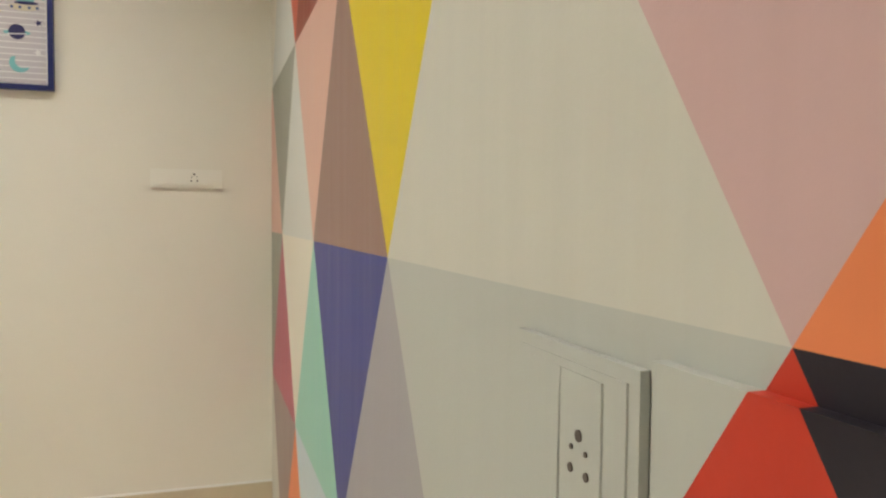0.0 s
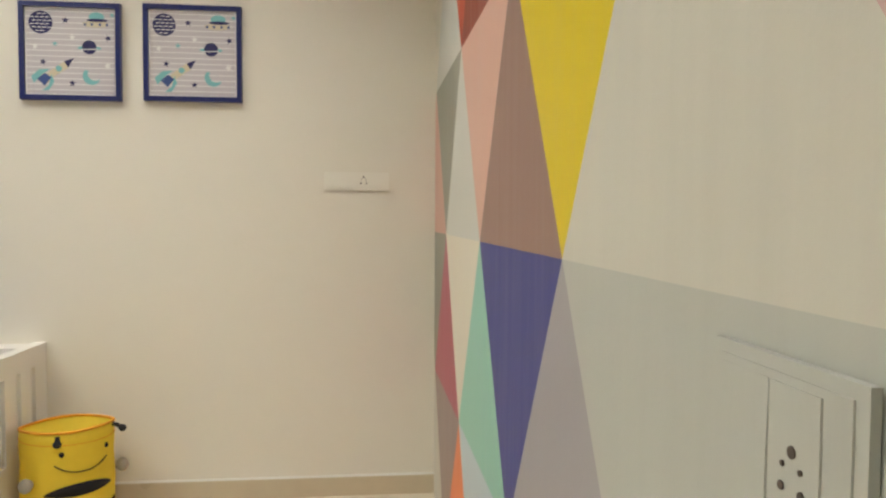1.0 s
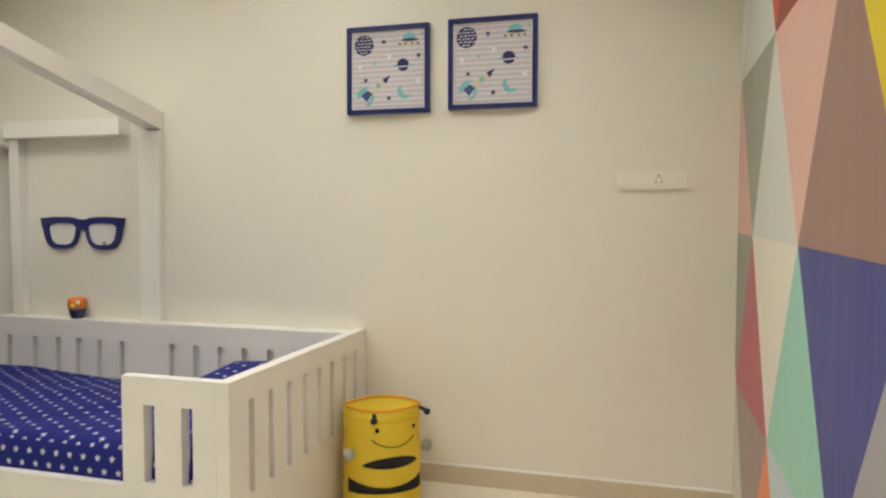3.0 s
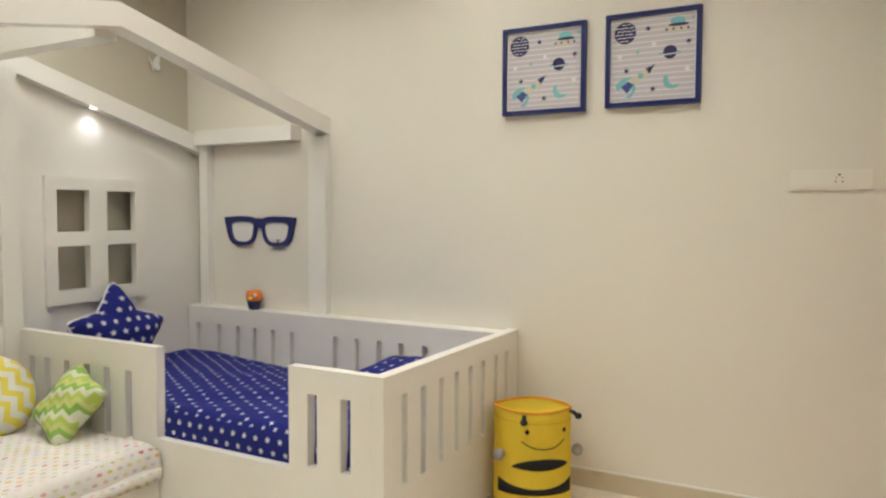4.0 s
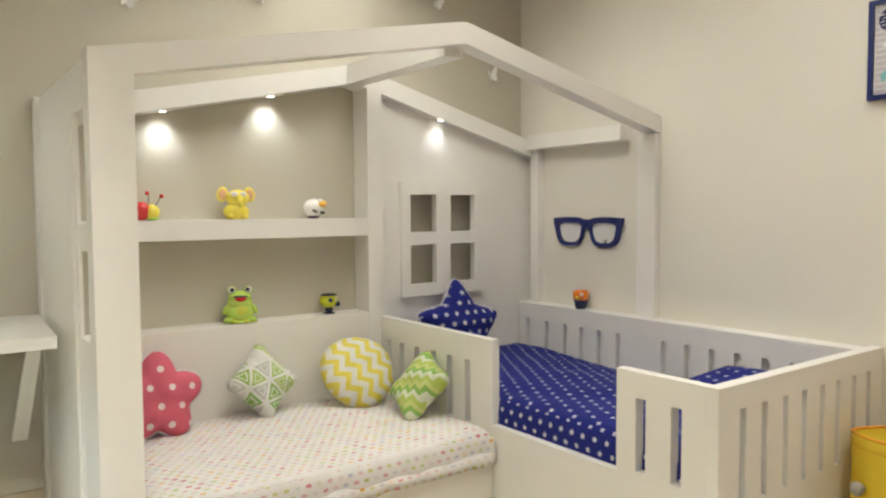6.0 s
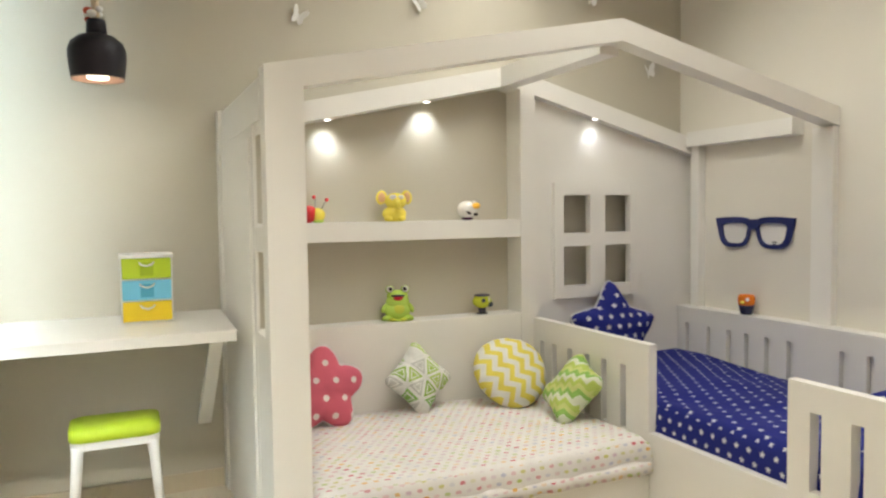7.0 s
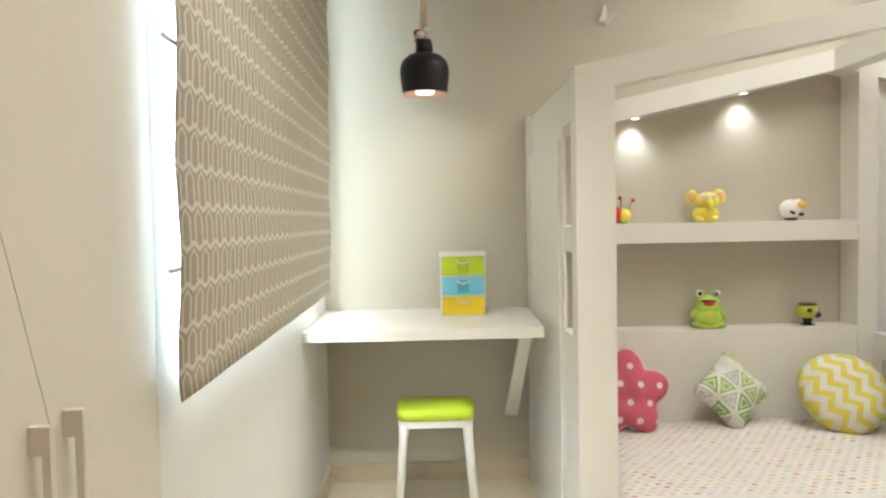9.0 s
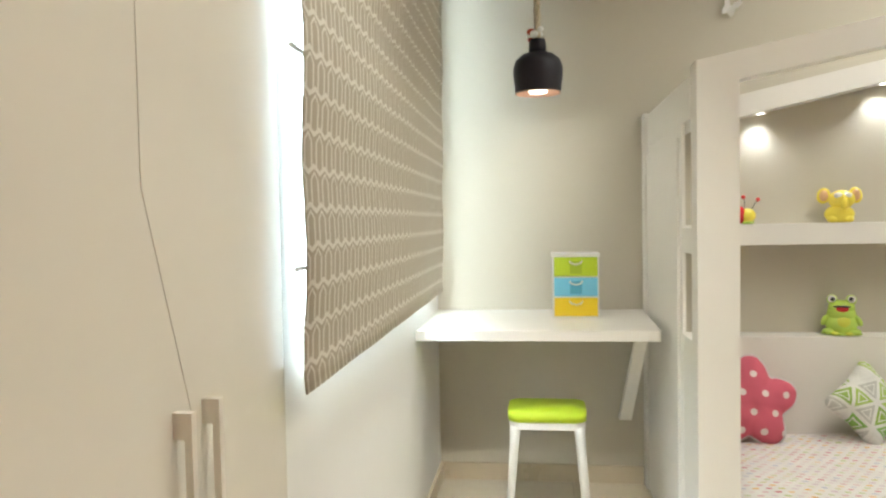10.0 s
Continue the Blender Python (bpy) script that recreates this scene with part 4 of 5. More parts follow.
figurine("frog_figurine", "shiny green ceramic frog figurine with a red mouth", (1.22, 3.24, 0.684), [
    ((0, 0, 0.006), (0.080, 0.055, 0.008), FROG), ((0, 0, 0.050), (0.063, 0.048, 0.052), FROG), ((0, -0.002, 0.088), (0.056, 0.043, 0.046), FROG), ((0.004, -0.034, 0.056), (0.030, 0.016, 0.028), FROG_BELLY),
    ((0, -0.004, 0.118), (0.052, 0.042, 0.030), FROG), ((-0.036, -0.012, 0.150), (0.021, 0.018, 0.020), FROG), ((0.036, -0.012, 0.150), (0.021, 0.018, 0.020), FROG),
    ((-0.037, -0.026, 0.153), (0.016, 0.008, 0.015), WHITE_G), ((0.037, -0.026, 0.153), (0.016, 0.008, 0.015), WHITE_G),
    ((-0.034, -0.033, 0.154), (0.009, 0.004, 0.009), BLACK_G), ((0.034, -0.033, 0.154), (0.009, 0.004, 0.009), BLACK_G),
    ((0, -0.040, 0.122), (0.034, 0.008, 0.006), BLACK_G), ((0.002, -0.041, 0.112), (0.024, 0.008, 0.012), RED_G), ((-0.062, -0.010, 0.062), (0.013, 0.017, 0.026), FROG, (0, 28, 0)), ((0.062, -0.010, 0.062), (0.013, 0.017, 0.026), FROG, (0, -28, 0)),
    ((-0.050, -0.022, 0.016), (0.024, 0.028, 0.014), FROG), ((0.050, -0.022, 0.016), (0.024, 0.028, 0.014), FROG), ((-0.026, -0.046, 0.010), (0.016, 0.016, 0.009), FROG_BELLY), ((0.026, -0.046, 0.010), (0.016, 0.016, 0.009), FROG_BELLY)], turn=-18)
figurine("elephant_figurine", "yellow ceramic elephant figurine with round ears", (1.212, 3.24, 1.157), [
    ((0, 0, 0.036), (0.058, 0.044, 0.040), YEL_G), ((0.006, -0.008, 0.096), (0.052, 0.042, 0.040), YEL_G), ((-0.060, 0.004, 0.114), (0.026, 0.010, 0.034), YEL_G, (0, 10, 0)),
    ((0.060, 0.004, 0.114), (0.026, 0.010, 0.034), YEL_G, (0, -10, 0)), ((-0.060, -0.005, 0.114), (0.017, 0.007, 0.024), PEACH), ((0.060, -0.005, 0.114), (0.017, 0.007, 0.024), PEACH),
    ((0.012, -0.046, 0.078), (0.014, 0.020, 0.024), YEL_G), ((-0.030, -0.018, 0.016), (0.022, 0.026, 0.016), YEL_G), ((0.030, -0.018, 0.016), (0.022, 0.026, 0.016), YEL_G),
    ((-0.012, -0.042, 0.114), (0.017, 0.007, 0.012), WHITE_G), ((0.026, -0.042, 0.114), (0.014, 0.006, 0.011), WHITE_G)], turn=-12)
figurine("bird_figurine", "white ceramic bird head figurine with an orange beak", (1.597, 3.24, 1.157), [
    ((0, 0, 0.008), (0.030, 0.028, 0.010), PLUM), ((0, 0, 0.052), (0.052, 0.046, 0.044), WHITE_G), ((0.026, -0.036, 0.070), (0.027, 0.018, 0.016), AMBER, (0, -8, 0)),
    ((0.020, -0.030, 0.086), (0.014, 0.010, 0.010), WHITE_G), ((-0.020, -0.040, 0.036), (0.016, 0.008, 0.006), BLACK_G, (0, 25, 0)), ((0.024, -0.040, 0.028), (0.014, 0.008, 0.008), BLACK_G)], turn=10)
figurine("ladybird_figurine", "red and yellow ceramic ladybird figurine with feelers", (0.80, 3.24, 1.157), [
    ((0, 0, 0.040), (0.040, 0.036, 0.040), RED_G), ((0.040, -0.006, 0.036), (0.034, 0.030, 0.032), YEL_G), ((0.042, -0.006, 0.008), (0.026, 0.024, 0.010), FROG),
    ((0.028, -0.006, 0.090), (0.002, 0.002, 0.022), BLACK_G), ((0.066, -0.010, 0.080), (0.002, 0.002, 0.026), BLACK_G, (0, 30, 0)),
    ((0.024, -0.006, 0.116), (0.009, 0.009, 0.009), RED_G), ((0.082, -0.010, 0.104), (0.009, 0.009, 0.009), RED_G)], turn=0)
figurine("ball_cup", "small olive ball figurine on a dark foot", (1.672, 3.235, 0.684), [
    ((0, 0, 0.004), (0.032, 0.030, 0.005), NAVY_G), ((0, 0, 0.022), (0.020, 0.018, 0.022), NAVY_G), ((0, 0, 0.066), (0.050, 0.044, 0.036), OLIVE_G), ((0, 0, 0.095), (0.042, 0.038, 0.008), NAVY_G),
    ((-0.012, -0.040, 0.072), (0.012, 0.008, 0.010), NAVY_G), ((0.030, -0.030, 0.050), (0.016, 0.014, 0.014), NAVY_G), ((0.018, -0.042, 0.078), (0.005, 0.005, 0.014), WHITE_G)], "ornament")
cup = thing("bird_cup", "small orange and navy ceramic cup on the bed rail", "cup", (X_EAST - 0.055, 2.764, RZ - 0.0075))
part("body", lathe([(0, 0), (0.026, 0), (0.031, 0.006), (0.037, 0.032), (0.040, 0.050), (0.034, 0.050), (0.028, 0.02), (0, 0.012)], steps=28), NAVY_G, cup, smooth=True)
part("band", lathe([(0.040, 0.0502), (0.043, 0.066), (0.043, 0.084), (0.039, 0.098), (0.034, 0.102), (0.031, 0.096), (0.035, 0.0502)], steps=28, close=True), ORANGE_G, cup, smooth=True)
part("eye", blob(bmesh.new(), (-0.030, -0.034, 0.082), (0.010, 0.008, 0.010)), WHITE_G, cup, smooth=True)
part("beak", blob(bmesh.new(), (-0.040, -0.012, 0.066), (0.016, 0.010, 0.008)), YEL_G, cup, smooth=True)

# ---- butterflies on the back wall ----
def butterfly(at, size, spin, name="wall_butterfly"):
    root = thing(name, "small white butterfly decoration fixed to greige wall", "butterfly decoration", at, "wall butterflies")
    wing = [(0, 0), (0.18, 0.38), (0.46, 0.60), (0.62, 0.48), (0.52, 0.14), (0.40, 0.02), (0.46, -0.26), (0.30, -0.46), (0.14, -0.36), (0, -0.12)]
    for sign in (1, -1):
        bm = prism([(x * sign * size, z * size) for x, z in wing], "y", -0.0015, 0.0015)
        bm.transform(Matrix.Rotation(radians(-38 * sign), 4, "Z"))
        part("wing", bm, PLASTIC_W, root)
    part("body", blob(bmesh.new(), (0, 0, -0.02 * size), (0.04 * size, 0.05 * size, 0.32 * size)), PLASTIC_W, root, smooth=True)
    root.matrix_world = pose(at[0], at[1], at[2], 0, spin, 0)
    return root


for x, z, spin in ((0.785, 2.086, 25), (1.379, 2.205, -30), (2.39, 2.335, 15), (2.78, 1.974, -20), (2.0, 2.50, 30), (0.2, 2.45, -15)):
    butterfly((x, Y_NORTH - 0.008, z), 0.076, spin)

# ---- pictures ----
def disc(r, steps=32, sx=1.0, sz=1.0, cx=0.0, cz=0.0):
    return [(cx + sx * r * math.cos(2 * math.pi * i / steps), cz + sz * r * math.sin(2 * math.pi * i / steps)) for i in range(steps)]


def five_star(r, cx, cz, turn=90):
    return [(cx + (r if i % 2 == 0 else r * 0.42) * math.cos(radians(turn + 36 * i)), cz + (r if i % 2 == 0 else r * 0.42) * math.sin(radians(turn + 36 * i))) for i in range(10)]


PRINT_BG = plain("lilac_grey_print", (0.55, 0.51, 0.535), 0.6, vary=0.04, bump=0.0)
PRINT_WHITE = plain("white_print", (0.78, 0.77, 0.75), 0.6, bump=0.0)
PRINT_NAVY = plain("navy_print", (0.02, 0.018, 0.10), 0.6, bump=0.0)
PRINT_TEAL = plain("teal_print", (0.20, 0.50, 0.52), 0.6, bump=0.0)
PRINT_SAND = plain("sand_print", (0.62, 0.55, 0.40), 0.6, bump=0.0)
PRINT_BLUE = plain("blue_print", (0.045, 0.085, 0.26), 0.6, bump=0.0)


def picture(y_left, z_top, s):
    """A square framed print on the east wall; inside, u runs to the right and v upwards, from -0.5 to 0.5."""
    root = thing("framed_picture", "square space print in a navy frame on cream wall", "picture", (X_EAST, y_left - s / 2, z_top - s / 2), "space pictures")
    turn = Matrix.Rotation(radians(-90), 4, "Z")

    def put(name, bm, mat, parent=root, label="", bevel=0.0):
        bm.transform(turn)
        return part(name, bm, mat, parent, label, bevel=bevel)

    h, w = s / 2, 0.019
    put("frame_bar", box(-h, -h + w, -0.026, -0.002, -h, h), NAVY_PAINT, bevel=0.002)
    put("frame_bar", box(h - w, h, -0.026, -0.002, -h, h), NAVY_PAINT, bevel=0.002)
    put("frame_bar", box(-h + w, h - w, -0.026, -0.002, -h, -h + w), NAVY_PAINT, bevel=0.002)
    put("frame_bar", box(-h + w, h - w, -0.026, -0.002, h - w, h), NAVY_PAINT, bevel=0.002)
    put("mount", box(-h + w, h - w, -0.0150, -0.003, -h + w, h - w), PRINT_WHITE)
    i = h - w - 0.006
    art = put("print", box(-i, i, -0.0165, -0.0151, -i, i), PRINT_BG)

    def shape(name, poly, mat, level):
        bm = prism([(u * 2 * i, v * 2 * i) for u, v in poly], "y", -0.0165 - 0.0006 * level, -0.0164)
        return put(name, bm, mat, art)

    for k in range(15):
        v = -0.46 + k * 0.066
        shape("stripe", [(-0.5, v), (0.5, v), (0.5, v + 0.010), (-0.5, v + 0.010)], PRINT_WHITE, 1)
    shape("planet", disc(0.135, cx=-0.335, cz=0.335), PRINT_NAVY, 2)
    for k in range(6):
        for j in range(4 if k in (1, 2, 3, 4) else 2):
            u = -0.335 + (j - (1.5 if k in (1, 2, 3, 4) else 0.5)) * 0.058 + (0.014 if k % 2 else -0.01)
            v = 0.335 + (k - 2.5) * 0.040
            shape("dash", [(u - 0.022, v - 0.008), (u, v - 0.001), (u + 0.022, v - 0.004), (u + 0.022, v + 0.006), (u, v + 0.008), (u - 0.022, v + 0.002)], PRINT_WHITE, 3)
    shape("small_planet", disc(0.082, cx=0.215, cz=0.055), PRINT_NAVY, 3)
    shape("planet_ring", disc(0.135, cx=0.215, cz=0.045, sz=0.20), PRINT_TEAL, 2)
    shape("ring_line", [(0.12, 0.020), (0.31, 0.030), (0.31, 0.042), (0.12, 0.032)], PRINT_WHITE, 4)
    shape("saucer", disc(0.088, cx=0.30, cz=0.415, sz=0.62), PRINT_TEAL, 2)
    shape("saucer_rim", disc(0.12, cx=0.31, cz=0.375, sz=0.16), PRINT_NAVY, 2.5)
    shape("saucer_base", disc(0.150, cx=0.29, cz=0.330, sz=0.26), PRINT_SAND, 2)
    for u in (0.17, 0.25, 0.34, 0.42):
        shape("port", disc(0.016, 12, cx=u, cz=0.325), PRINT_BLUE, 3)
    shape("rocket_nose", [(-0.075, -0.12), (0.035, -0.075), (-0.030, -0.19)], PRINT_NAVY, 3)
    shape("rocket_body", [(-0.33, -0.33), (-0.24, -0.24), (-0.075, -0.12), (-0.030, -0.19), (-0.19, -0.30), (-0.27, -0.38)], PRINT_SAND, 2)
    shape("rocket_window", disc(0.036, 16, cx=-0.135, cz=-0.205), PRINT_TEAL, 3)
    shape("rocket_tail", [(-0.38, -0.33), (-0.29, -0.26), (-0.22, -0.31), (-0.30, -0.41)], PRINT_BLUE, 3)
    shape("rocket_fin", [(-0.45, -0.30), (-0.36, -0.22), (-0.24, -0.21), (-0.33, -0.28), (-0.42, -0.38)], PRINT_TEAL, 2.4)
    shape("rocket_fin", [(-0.22, -0.27), (-0.19, -0.36), (-0.25, -0.46), (-0.33, -0.47), (-0.25, -0.40)], PRINT_TEAL, 2.4)
    moon = [(0.24 + 0.105 * math.cos(radians(a)), -0.285 + 0.105 * math.sin(radians(a))) for a in range(140, 321, 12)]
    moon += [(0.275 + 0.085 * math.cos(radians(a)), -0.255 + 0.085 * math.sin(radians(a))) for a in range(310, 149, -12)]
    shape("moon", moon, PRINT_TEAL, 2)
    for u, v, r, mat in ((-0.055, 0.365, 0.042, PRINT_NAVY), (0.43, 0.165, 0.042, PRINT_NAVY), (-0.315, -0.13, 0.040, PRINT_NAVY), (0.015, -0.375, 0.042, PRINT_NAVY), (-0.175, 0.09, 0.036, PRINT_TEAL), (0.48, 0.44, 0.03, PRINT_TEAL), (0.02, 0.17, 0.04, PRINT_WHITE), (-0.40, 0.05, 0.04, PRINT_WHITE), (0.42, -0.16, 0.045, PRINT_WHITE)):
        shape("star", five_star(r, u, v, 90 + 40 * u), mat, 2)
    return root


first = picture(1.320, 1.980, 0.376)
copy_thing(first, Matrix.Translation((X_EAST, 0.859 - 0.188, 1.985 - 0.188)))

# ---- spectacles on the wall ----
glasses = thing("wall_spectacles", "large navy spectacles decoration mounted on cream wall", "wall decoration", (X_EAST, 2.762, 1.08))


def lens_ring(sign):
    """One rim: a rounded trapezoid with a hole. u runs to the right."""
    def shape(k, w_top, w_low, h_top, h_low, shift):
        pts = []
        for i in range(40):
            a = 2 * math.pi * i / 40
            c, s = math.cos(a), math.sin(a)
            e = 0.62
            v = math.copysign(abs(s) ** e, s)
            w = w_low + (w_top - w_low) * (v + 1) / 2
            pts.append((shift + math.copysign(abs(c) ** e, c) * w, v * (h_top if v > 0 else h_low)))
        return pts
    outer = shape(0, 0.128, 0.088, 0.072, 0.090, sign * 0.128)
    inner = shape(1, 0.094, 0.072, 0.040, 0.068, sign * 0.122)
    bm = bmesh.new()
    rings = [[bm.verts.new((u, y, v)) for u, v in poly] for poly, y in ((outer, -0.002), (outer, -0.018), (inner, -0.018), (inner, -0.002))]
    for a, b in zip(rings, rings[1:] + rings[:1]):
        for i in range(40):
            j = (i + 1) % 40
            bm.faces.new((a[i], a[j], b[j], b[i]))
    lens = prism(inner, "y", -0.006, -0.003)
    return bm, lens


LENS = plain("pale_lens_board", (0.76, 0.74, 0.70), 0.4, vary=0.02)
turn90 = Matrix.Rotation(radians(-90), 4, "Z")
for sign in (-1, 1):
    rim, lens = lens_ring(sign)
    rim.transform(turn90)
    lens.transform(turn90)
    part("rim", rim, NAVY_PAINT, glasses)
    part("lens", lens, LENS, glasses, "pale flat lens")
bm = prism([(-0.03, 0.060), (0.03, 0.060), (0.034, 0.020), (0.016, 0.006), (-0.016, 0.006), (-0.034, 0.020)], "y", -0.0175, -0.0025)
bm.transform(turn90)
part("bridge", bm, NAVY_PAINT, glasses)
for sign in (-1, 1):
    bm = prism([(sign * 0.17, 0.0718), (sign * 0.252, 0.066), (sign * 0.244, 0.020), (sign * 0.225, 0.020)], "y", -0.0178, -0.0022)
    bm.transform(turn90)
    part("end_piece", bm, NAVY_PAINT, glasses)
bm = box(0.112, 0.140, -0.0072, -0.006, -0.058, -0.052)
add_box(bm, 0.118, 0.134, -0.0072, -0.006, -0.068, -0.062)
bm.transform(turn90)
part("maker_mark", bm, BLACK, glasses, "two tiny dark bars")

# ---- hamper ----
HX, HY, HR, HH = 2.757, 1.068, 0.155, 0.402
hamper = thing("laundry_hamper", "round yellow fabric hamper with a smiling bee face", "hamper", (HX, HY, 0))


FACE = math.atan2(-1.058, -2.734)


def rim_lift(a):
    """The soft rim stands up in front and sags at the back."""
    return 0.003 * math.sin(3 * a + 0.6) + 0.011 * math.cos(a - FACE)


def on_hamper(a, z, out=0.0):
    r = HR + out
    return (r * math.cos(a), r * math.sin(a), z)


bm = lathe([(0, 0), (HR - 0.004, 0), (HR, 0.01), (HR + 0.003, 0.06), (HR - 0.001, 0.12), (HR + 0.002, 0.20), (HR - 0.002, 0.28), (HR + 0.001, 0.35), (HR - 0.001, 0.368), (HR, HH - 0.004), (HR - 0.004, HH - 0.004), (HR - 0.005, 0.02), (0, 0.014)], steps=72)
for v in bm.verts:
    a, k = math.atan2(v.co.y, v.co.x), (v.co.z / HH) ** 2
    v.co.z += rim_lift(a) * k
    dent = 1 + 0.010 * noise.noise(Vector((math.cos(a) * 3, math.sin(a) * 3, v.co.z * 9)))
    v.co.x, v.co.y = v.co.x * dent, v.co.y * dent
part("basket", bm, YELLOW_CLOTH, hamper, smooth=True)
rim = [(HR * 0.985 * math.cos(2 * math.pi * i / 64), HR * 0.985 * math.sin(2 * math.pi * i / 64), HH - 0.003 + rim_lift(2 * math.pi * i / 64)) for i in range(64)]
part("rim", tube(rim, 0.0052, 8, closed=True), ORANGE_CLOTH, hamper, "orange fabric rim", smooth=True)
hem = [on_hamper(2 * math.pi * i / 48, 0.366 + 0.004 * math.sin(2 * math.pi * i / 48), 0.0015) for i in range(48)]
part("seam", tube(hem, 0.0012, 5, closed=True), ORANGE_CLOTH, hamper, smooth=True)
def patch(a0, a1, low, high, steps=24, out=0.003):
    """A piece of cloth on the hamper's side between two edge functions."""
    bm = bmesh.new()
    rows_ = []
    for i in range(steps + 1):
        f = i / steps
        a = FACE + radians(a0 + (a1 - a0) * f)
        rows_.append([bm.verts.new(on_hamper(a, z, o)) for z, o in ((low(f), out), (high(f), out), (high(f), 0.0005), (low(f), 0.0005))])
    for p, q in zip(rows_, rows_[1:]):
        for k in range(4):
            bm.faces.new((p[k], p[(k + 1) % 4], q[(k + 1) % 4], q[k]))
    return bm


part("stripe", patch(-30, 61, lambda f: 0.190 - 0.010 * math.sin(math.pi * f) ** 0.8 + 0.004 * f, lambda f: 0.1905 + 0.034 * math.sin(math.pi * f) ** 0.7 + 0.005 * f), BLACK_CLOTH, hamper, "black felt stripe", smooth=True)
part("stripe", patch(-58, 74, lambda f: 0.075 + 0.010 * math.sin(math.pi * f), lambda f: 0.130 - 0.022 * math.sin(math.pi * f)), BLACK_CLOTH, hamper, "black felt stripe", smooth=True)
smile = [on_hamper(FACE + radians(18 + 33 * k / 12), 0.266 + 0.030 * (abs(k) / 12) ** 2.2, 0.003) for k in range(-12, 13)]
part("smile", tube(smile, 0.0020, 6), BLACK_CLOTH, hamper, smooth=True)
for a in (-7, 52):
    bm = blob(bmesh.new(), (0, 0, 0), (0.004, 0.0085, 0.0095))
    bm.transform(Matrix.Translation(on_hamper(FACE + radians(a), 0.333, 0.002)) @ Matrix.Rotation(FACE + radians(a), 4, "Z"))
    part("eye", bm, BLACK_CLOTH, hamper, smooth=True)
for a, out, drop in ((-11, 0.010, 0.030), (68, 0.038, 0.020)):
    p, q = Vector(on_hamper(FACE + radians(a), HH - 0.004, 0.003)), Vector(on_hamper(FACE + radians(a), HH - drop, out))
    bm = tube([p, p.lerp(q, 0.5) + Vector((0, 0, 0.003)), q], [0.008, 0.008, 0.010], 8)
    blob(bm, q, (0.015, 0.014, 0.013))
    part("feeler", bm, BLACK_CLOTH, hamper, "black stuffed feeler", smooth=True)
for a in (-46, 82):
    p, q = Vector(on_hamper(FACE + radians(a), 0.234, 0.004)), Vector(on_hamper(FACE + radians(a), 0.232, 0.026))
    bm = tube([p, q], [0.014, 0.021], 10)
    blob(bm, q, (0.023, 0.023, 0.025))
    part("arm", bm, GREY_CLOTH, hamper, "grey stuffed arm", smooth=True)

# ---- desk ----
desk = thing("desk", "white lacquered wall desk with a slanting brace", "desk")
part("desktop", prism([(X_WEST + 0.001, 2.665), (0.382, 2.665), (0.388, 2.672), (0.412, Y_NORTH - 0.002), (X_WEST + 0.001, Y_NORTH - 0.002)], "z", 0.748, 0.786), WHITE, desk, bevel=0.004)
bm = bmesh.new()
brace = [(0.302, 2.70, 0.747), (0.345, 2.70, 0.747), (0.345, 2.735, 0.747), (0.302, 2.735, 0.747)]
foot = [(0.302, 3.255, 0.300), (0.355, 3.255, 0.300), (0.355, 3.305, 0.300), (0.302, 3.305, 0.300)]
a, b = [bm.verts.new(p) for p in brace], [bm.verts.new(p) for p in foot]
bm.faces.new(a)
bm.faces.new(b[::-1])
for i in range(4):
    bm.faces.new((a[i], a[(i + 1) % 4], b[(i + 1) % 4], b[i]))
part("brace", bm, WHITE, desk, bevel=0.002)

# ---- drawer box on the desk ----
BXX, BXY = 0.014, 3.03
drawers = thing("drawer_box", "small plastic drawer box with lime, aqua and yellow drawers", "drawer box", (BXX, BXY, 0.7865))
W, D, Hh = 0.188, 0.165, 0.264
part("case", add_box(add_box(add_box(add_box(add_box(add_box(bmesh.new(), 0, 0.005, 0, D, 0, Hh - 0.014), W - 0.005, W, 0, D, 0, Hh - 0.014), 0.005, W - 0.005, D - 0.005, D, 0, Hh - 0.014), 0.005, W - 0.005, 0, D - 0.005, 0, 0.005), 0.005, W - 0.005, 0, D - 0.005, 0.082, 0.087), 0.005, W - 0.005, 0, D - 0.005, 0.165, 0.170), PLASTIC_W, drawers)
part("lid", box(-0.004, W + 0.004, -0.006, D + 0.002, Hh - 0.0139, Hh), PLASTIC_W, drawers, "white plastic lid", bevel=0.004)
# darker copies of the drawer plastics, for shade painted behind the pulls
SHADED = {LIME: plain("shaded_lime_plastic", (0.36, 0.50, 0.015), 0.4), AQUA: plain("shaded_aqua_plastic", (0.08, 0.38, 0.58), 0.4)}
for z0, z1, m in ((0.006, 0.081, SUN), (0.088, 0.164, AQUA), (0.171, Hh - 0.016, LIME)):
    d = part("drawer", box(0.006, W - 0.006, -0.003, D - 0.008, z0, z1), m, drawers, bevel=0.003)
    zc = (z0 + z1) / 2 + 0.012
    if m is not SUN:
        # thin raised plate whose dark colour stands for the recess's shade
        part("pull_recess_shade", box(W / 2 - 0.024, W / 2 + 0.024, -0.0045, -0.0029, zc - 0.040, zc + 0.012), SHADED[m], d)
    part("pull", tube([(W / 2 - 0.026, -0.003, zc + 0.012), (W / 2 - 0.020, -0.012, zc + 0.004), (W / 2, -0.014, zc - 0.002), (W / 2 + 0.020, -0.012, zc + 0.004), (W / 2 + 0.026, -0.003, zc + 0.012)], 0.0035, 6), PLASTIC_W, d, "white plastic pull", smooth=True)

# ---- stool ----
SX, SY = -0.020, 2.80
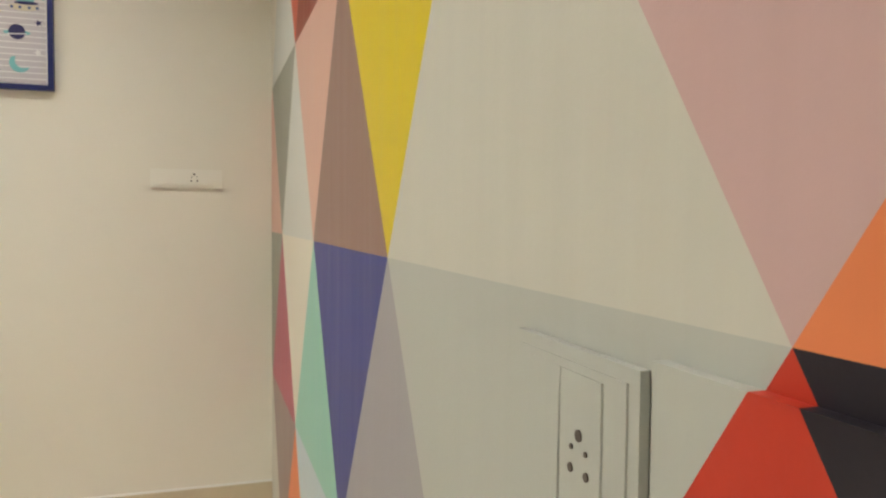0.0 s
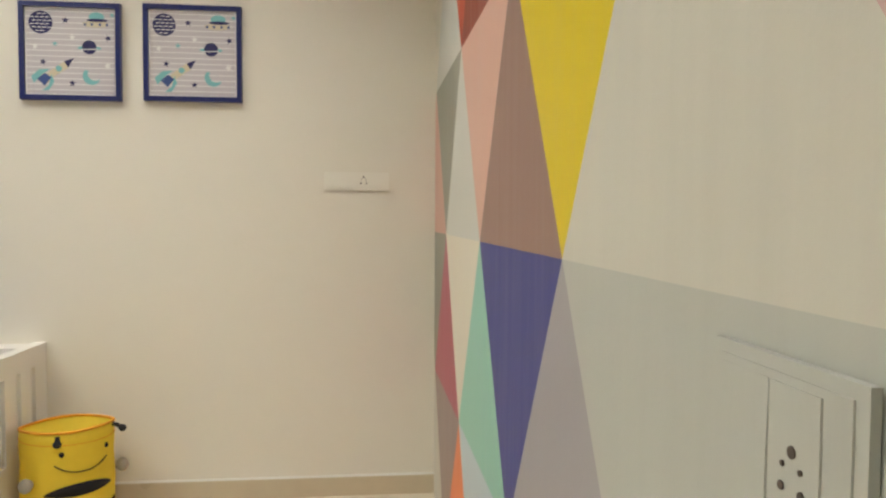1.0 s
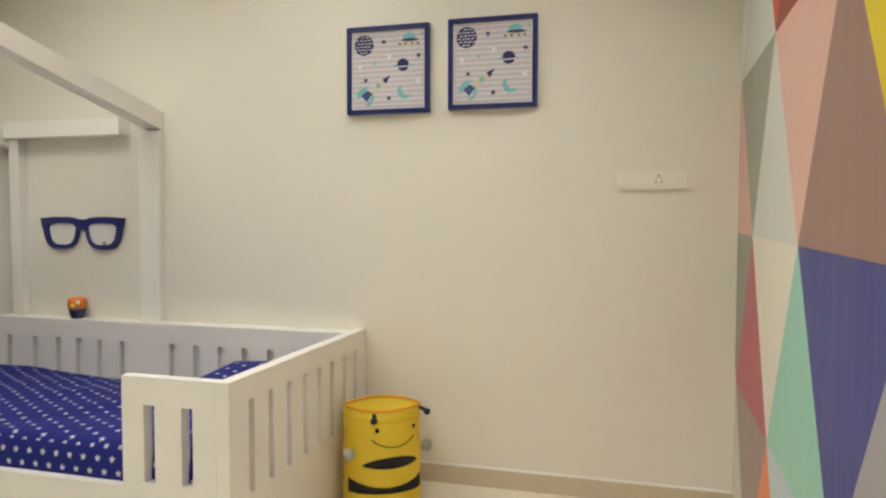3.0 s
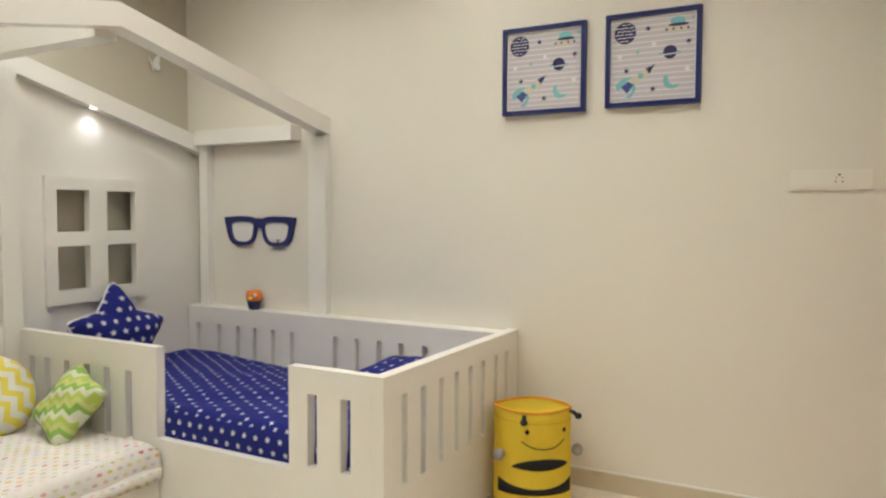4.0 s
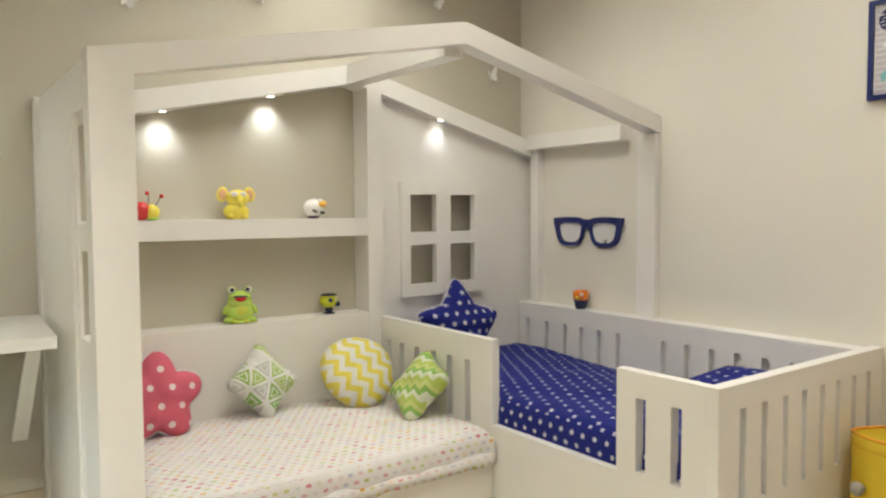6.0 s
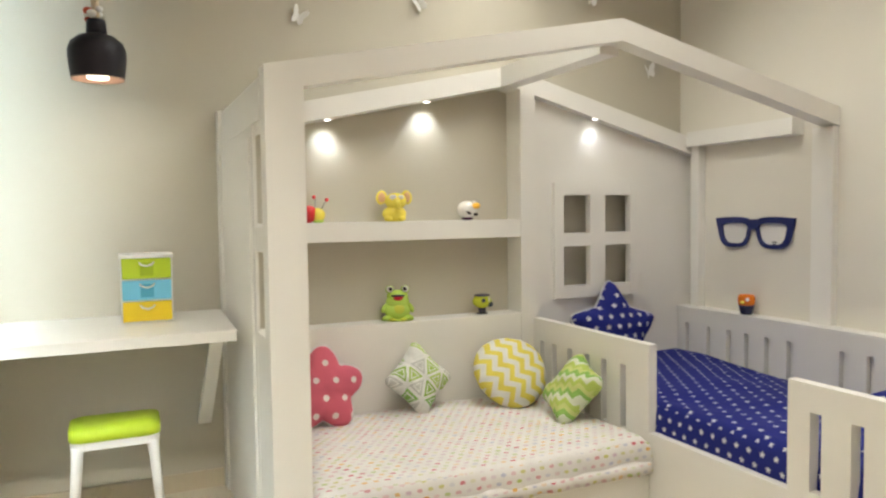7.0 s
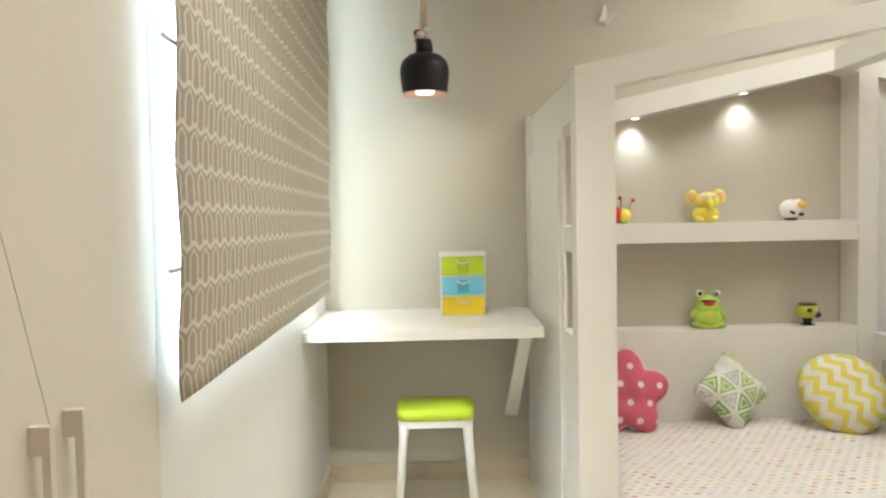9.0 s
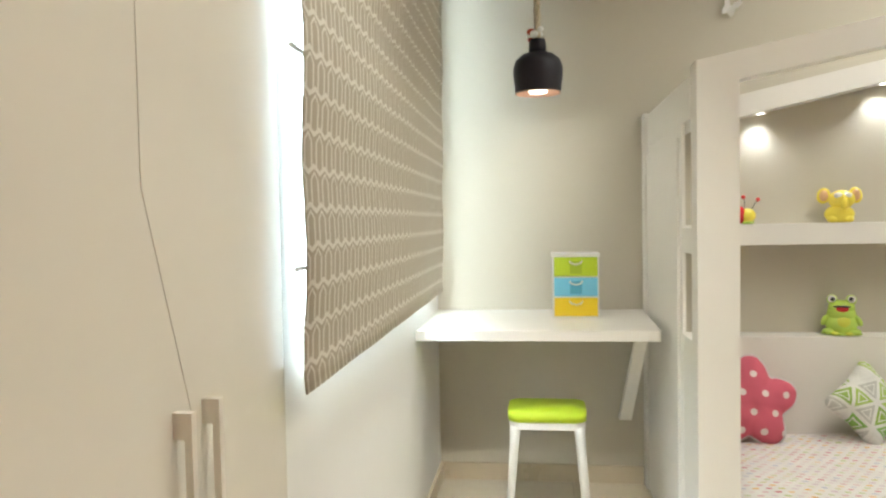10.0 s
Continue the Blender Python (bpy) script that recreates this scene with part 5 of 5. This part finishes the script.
stool = thing("stool", "white stool with a lime green padded seat", "stool", (SX, SY, 0))


def rounded(hx, hy, r, n=6):
    pts = []
    for cx, cy, a0 in ((hx - r, hy - r, 0), (-hx + r, hy - r, 90), (-hx + r, -hy + r, 180), (hx - r, -hy + r, 270)):
        pts += [(cx + r * math.cos(radians(a0 + 90 * k / n)), cy + r * math.sin(radians(a0 + 90 * k / n))) for k in range(n + 1)]
    return pts


part("cushion", prism(rounded(0.146, 0.112, 0.05), "z", 0.440, 0.477), LIME, stool, "lime green seat pad", bevel=0.012, smooth=True)
part("seat_frame", prism(rounded(0.142, 0.108, 0.05), "z", 0.412, 0.4395), PLASTIC_W, stool, bevel=0.004)
for sx in (-1, 1):
    for sy in (-1, 1):
        part("leg", tube([(sx * 0.118, sy * 0.086, 0.418), (sx * 0.124, sy * 0.092, 0.35), (sx * 0.152, sy * 0.115, 0.0)], [0.021, 0.017, 0.013], 10), PLASTIC_W, stool, smooth=True)

# ---- pendant lamp ----
LX, LY = -0.036, 2.95
lamp = thing("pendant_lamp", "black dome pendant lamp with copper lining on a rope", "pendant lamp", (LX, LY, -0.009))
outer = [(0.090, 1.708), (0.098, 1.778), (0.098, 1.808), (0.088, 1.836), (0.062, 1.858), (0.036, 1.866)]
inner = [(0.034, 1.862), (0.060, 1.854), (0.085, 1.833), (0.0945, 1.807), (0.0945, 1.778), (0.0865, 1.708)]
part("shade", lathe(outer + [(0.034, 1.8645)], steps=48), BLACK, lamp, "matt black metal shade", smooth=True)
part("lining", lathe(inner, steps=48), COPPER, lamp, "copper coloured lining", smooth=True)
part("lip", lathe([(0.0862, 1.708), (0.0903, 1.708), (0.0903, 1.704), (0.0862, 1.704)], steps=48, close=True), COPPER, lamp, smooth=True)
part("neck", lathe([(0.0, 1.8655), (0.035, 1.8655), (0.033, 1.903), (0.030, 1.918), (0.0, 1.92)], steps=28), BLACK, lamp, smooth=True)
part("bulb", lathe([(0, 1.706), (0.036, 1.708), (0.040, 1.735), (0.036, 1.788), (0.018, 1.818), (0, 1.828)], steps=24), BULB, lamp, "glowing white bulb", smooth=True)
for k in range(3):
    strand = [(0.007 * math.cos(k * 2.094 + i * 0.55), 0.007 * math.sin(k * 2.094 + i * 0.55), 1.918 + i * 0.012) for i in range(72)]
    part("rope_strand", tube(strand, 0.0078, 6), ROPE, lamp, smooth=True)
bm = bmesh.new()
for a, z, r, m in ((2.6, 1.94, 0.020, 0), (3.4, 1.948, 0.017, 1), (4.2, 1.936, 0.018, 0), (5.2, 1.953, 0.014, 0), (3.0, 1.918, 0.013, 1), (1.2, 1.943, 0.016, 0)):
    blob(bm, (0.026 * math.cos(a), 0.026 * math.sin(a), z), (r, r * 0.8, r * 0.8), m, seg=10)
part("flower_trim", bm, [PLASTIC_W, PAINT["rust"]], lamp, "tiny cream and red flowers", smooth=True)
area_lamp("pendant_lamp_light", (LX, LY, 1.692), (LX, LY, 0), 1.4, 0.06, WARM)

# ---- floor tiles ----
floor = structure("floor", box(-1.1, X_EAST, Y_SOUTH, Y_NORTH, -0.1, -0.004), GROUT, "polished beige floor tiles with thin joints", "floor")
tile_mesh = None
for i in range(-2, 6):
    for j in range(-1, 6):
        x0, y0 = -0.505 + i * 0.6, -0.30 + j * 0.6
        if x0 > X_EAST - 0.02 or y0 > Y_NORTH - 0.02 or x0 + 0.6 < -0.52 or y0 + 0.6 < Y_SOUTH + 0.01:
            continue
        if tile_mesh is None:
            first_tile = part("floor_tile", box(0.001, 0.599, 0.001, 0.599, -0.008, 0.0), TILE, floor)
            tile_mesh = first_tile.data
            first_tile.location = (x0, y0, 0)
        else:
            ob = new("floor_tile", tile_mesh)
            ob.parent, ob.location = floor, (x0, y0, 0)
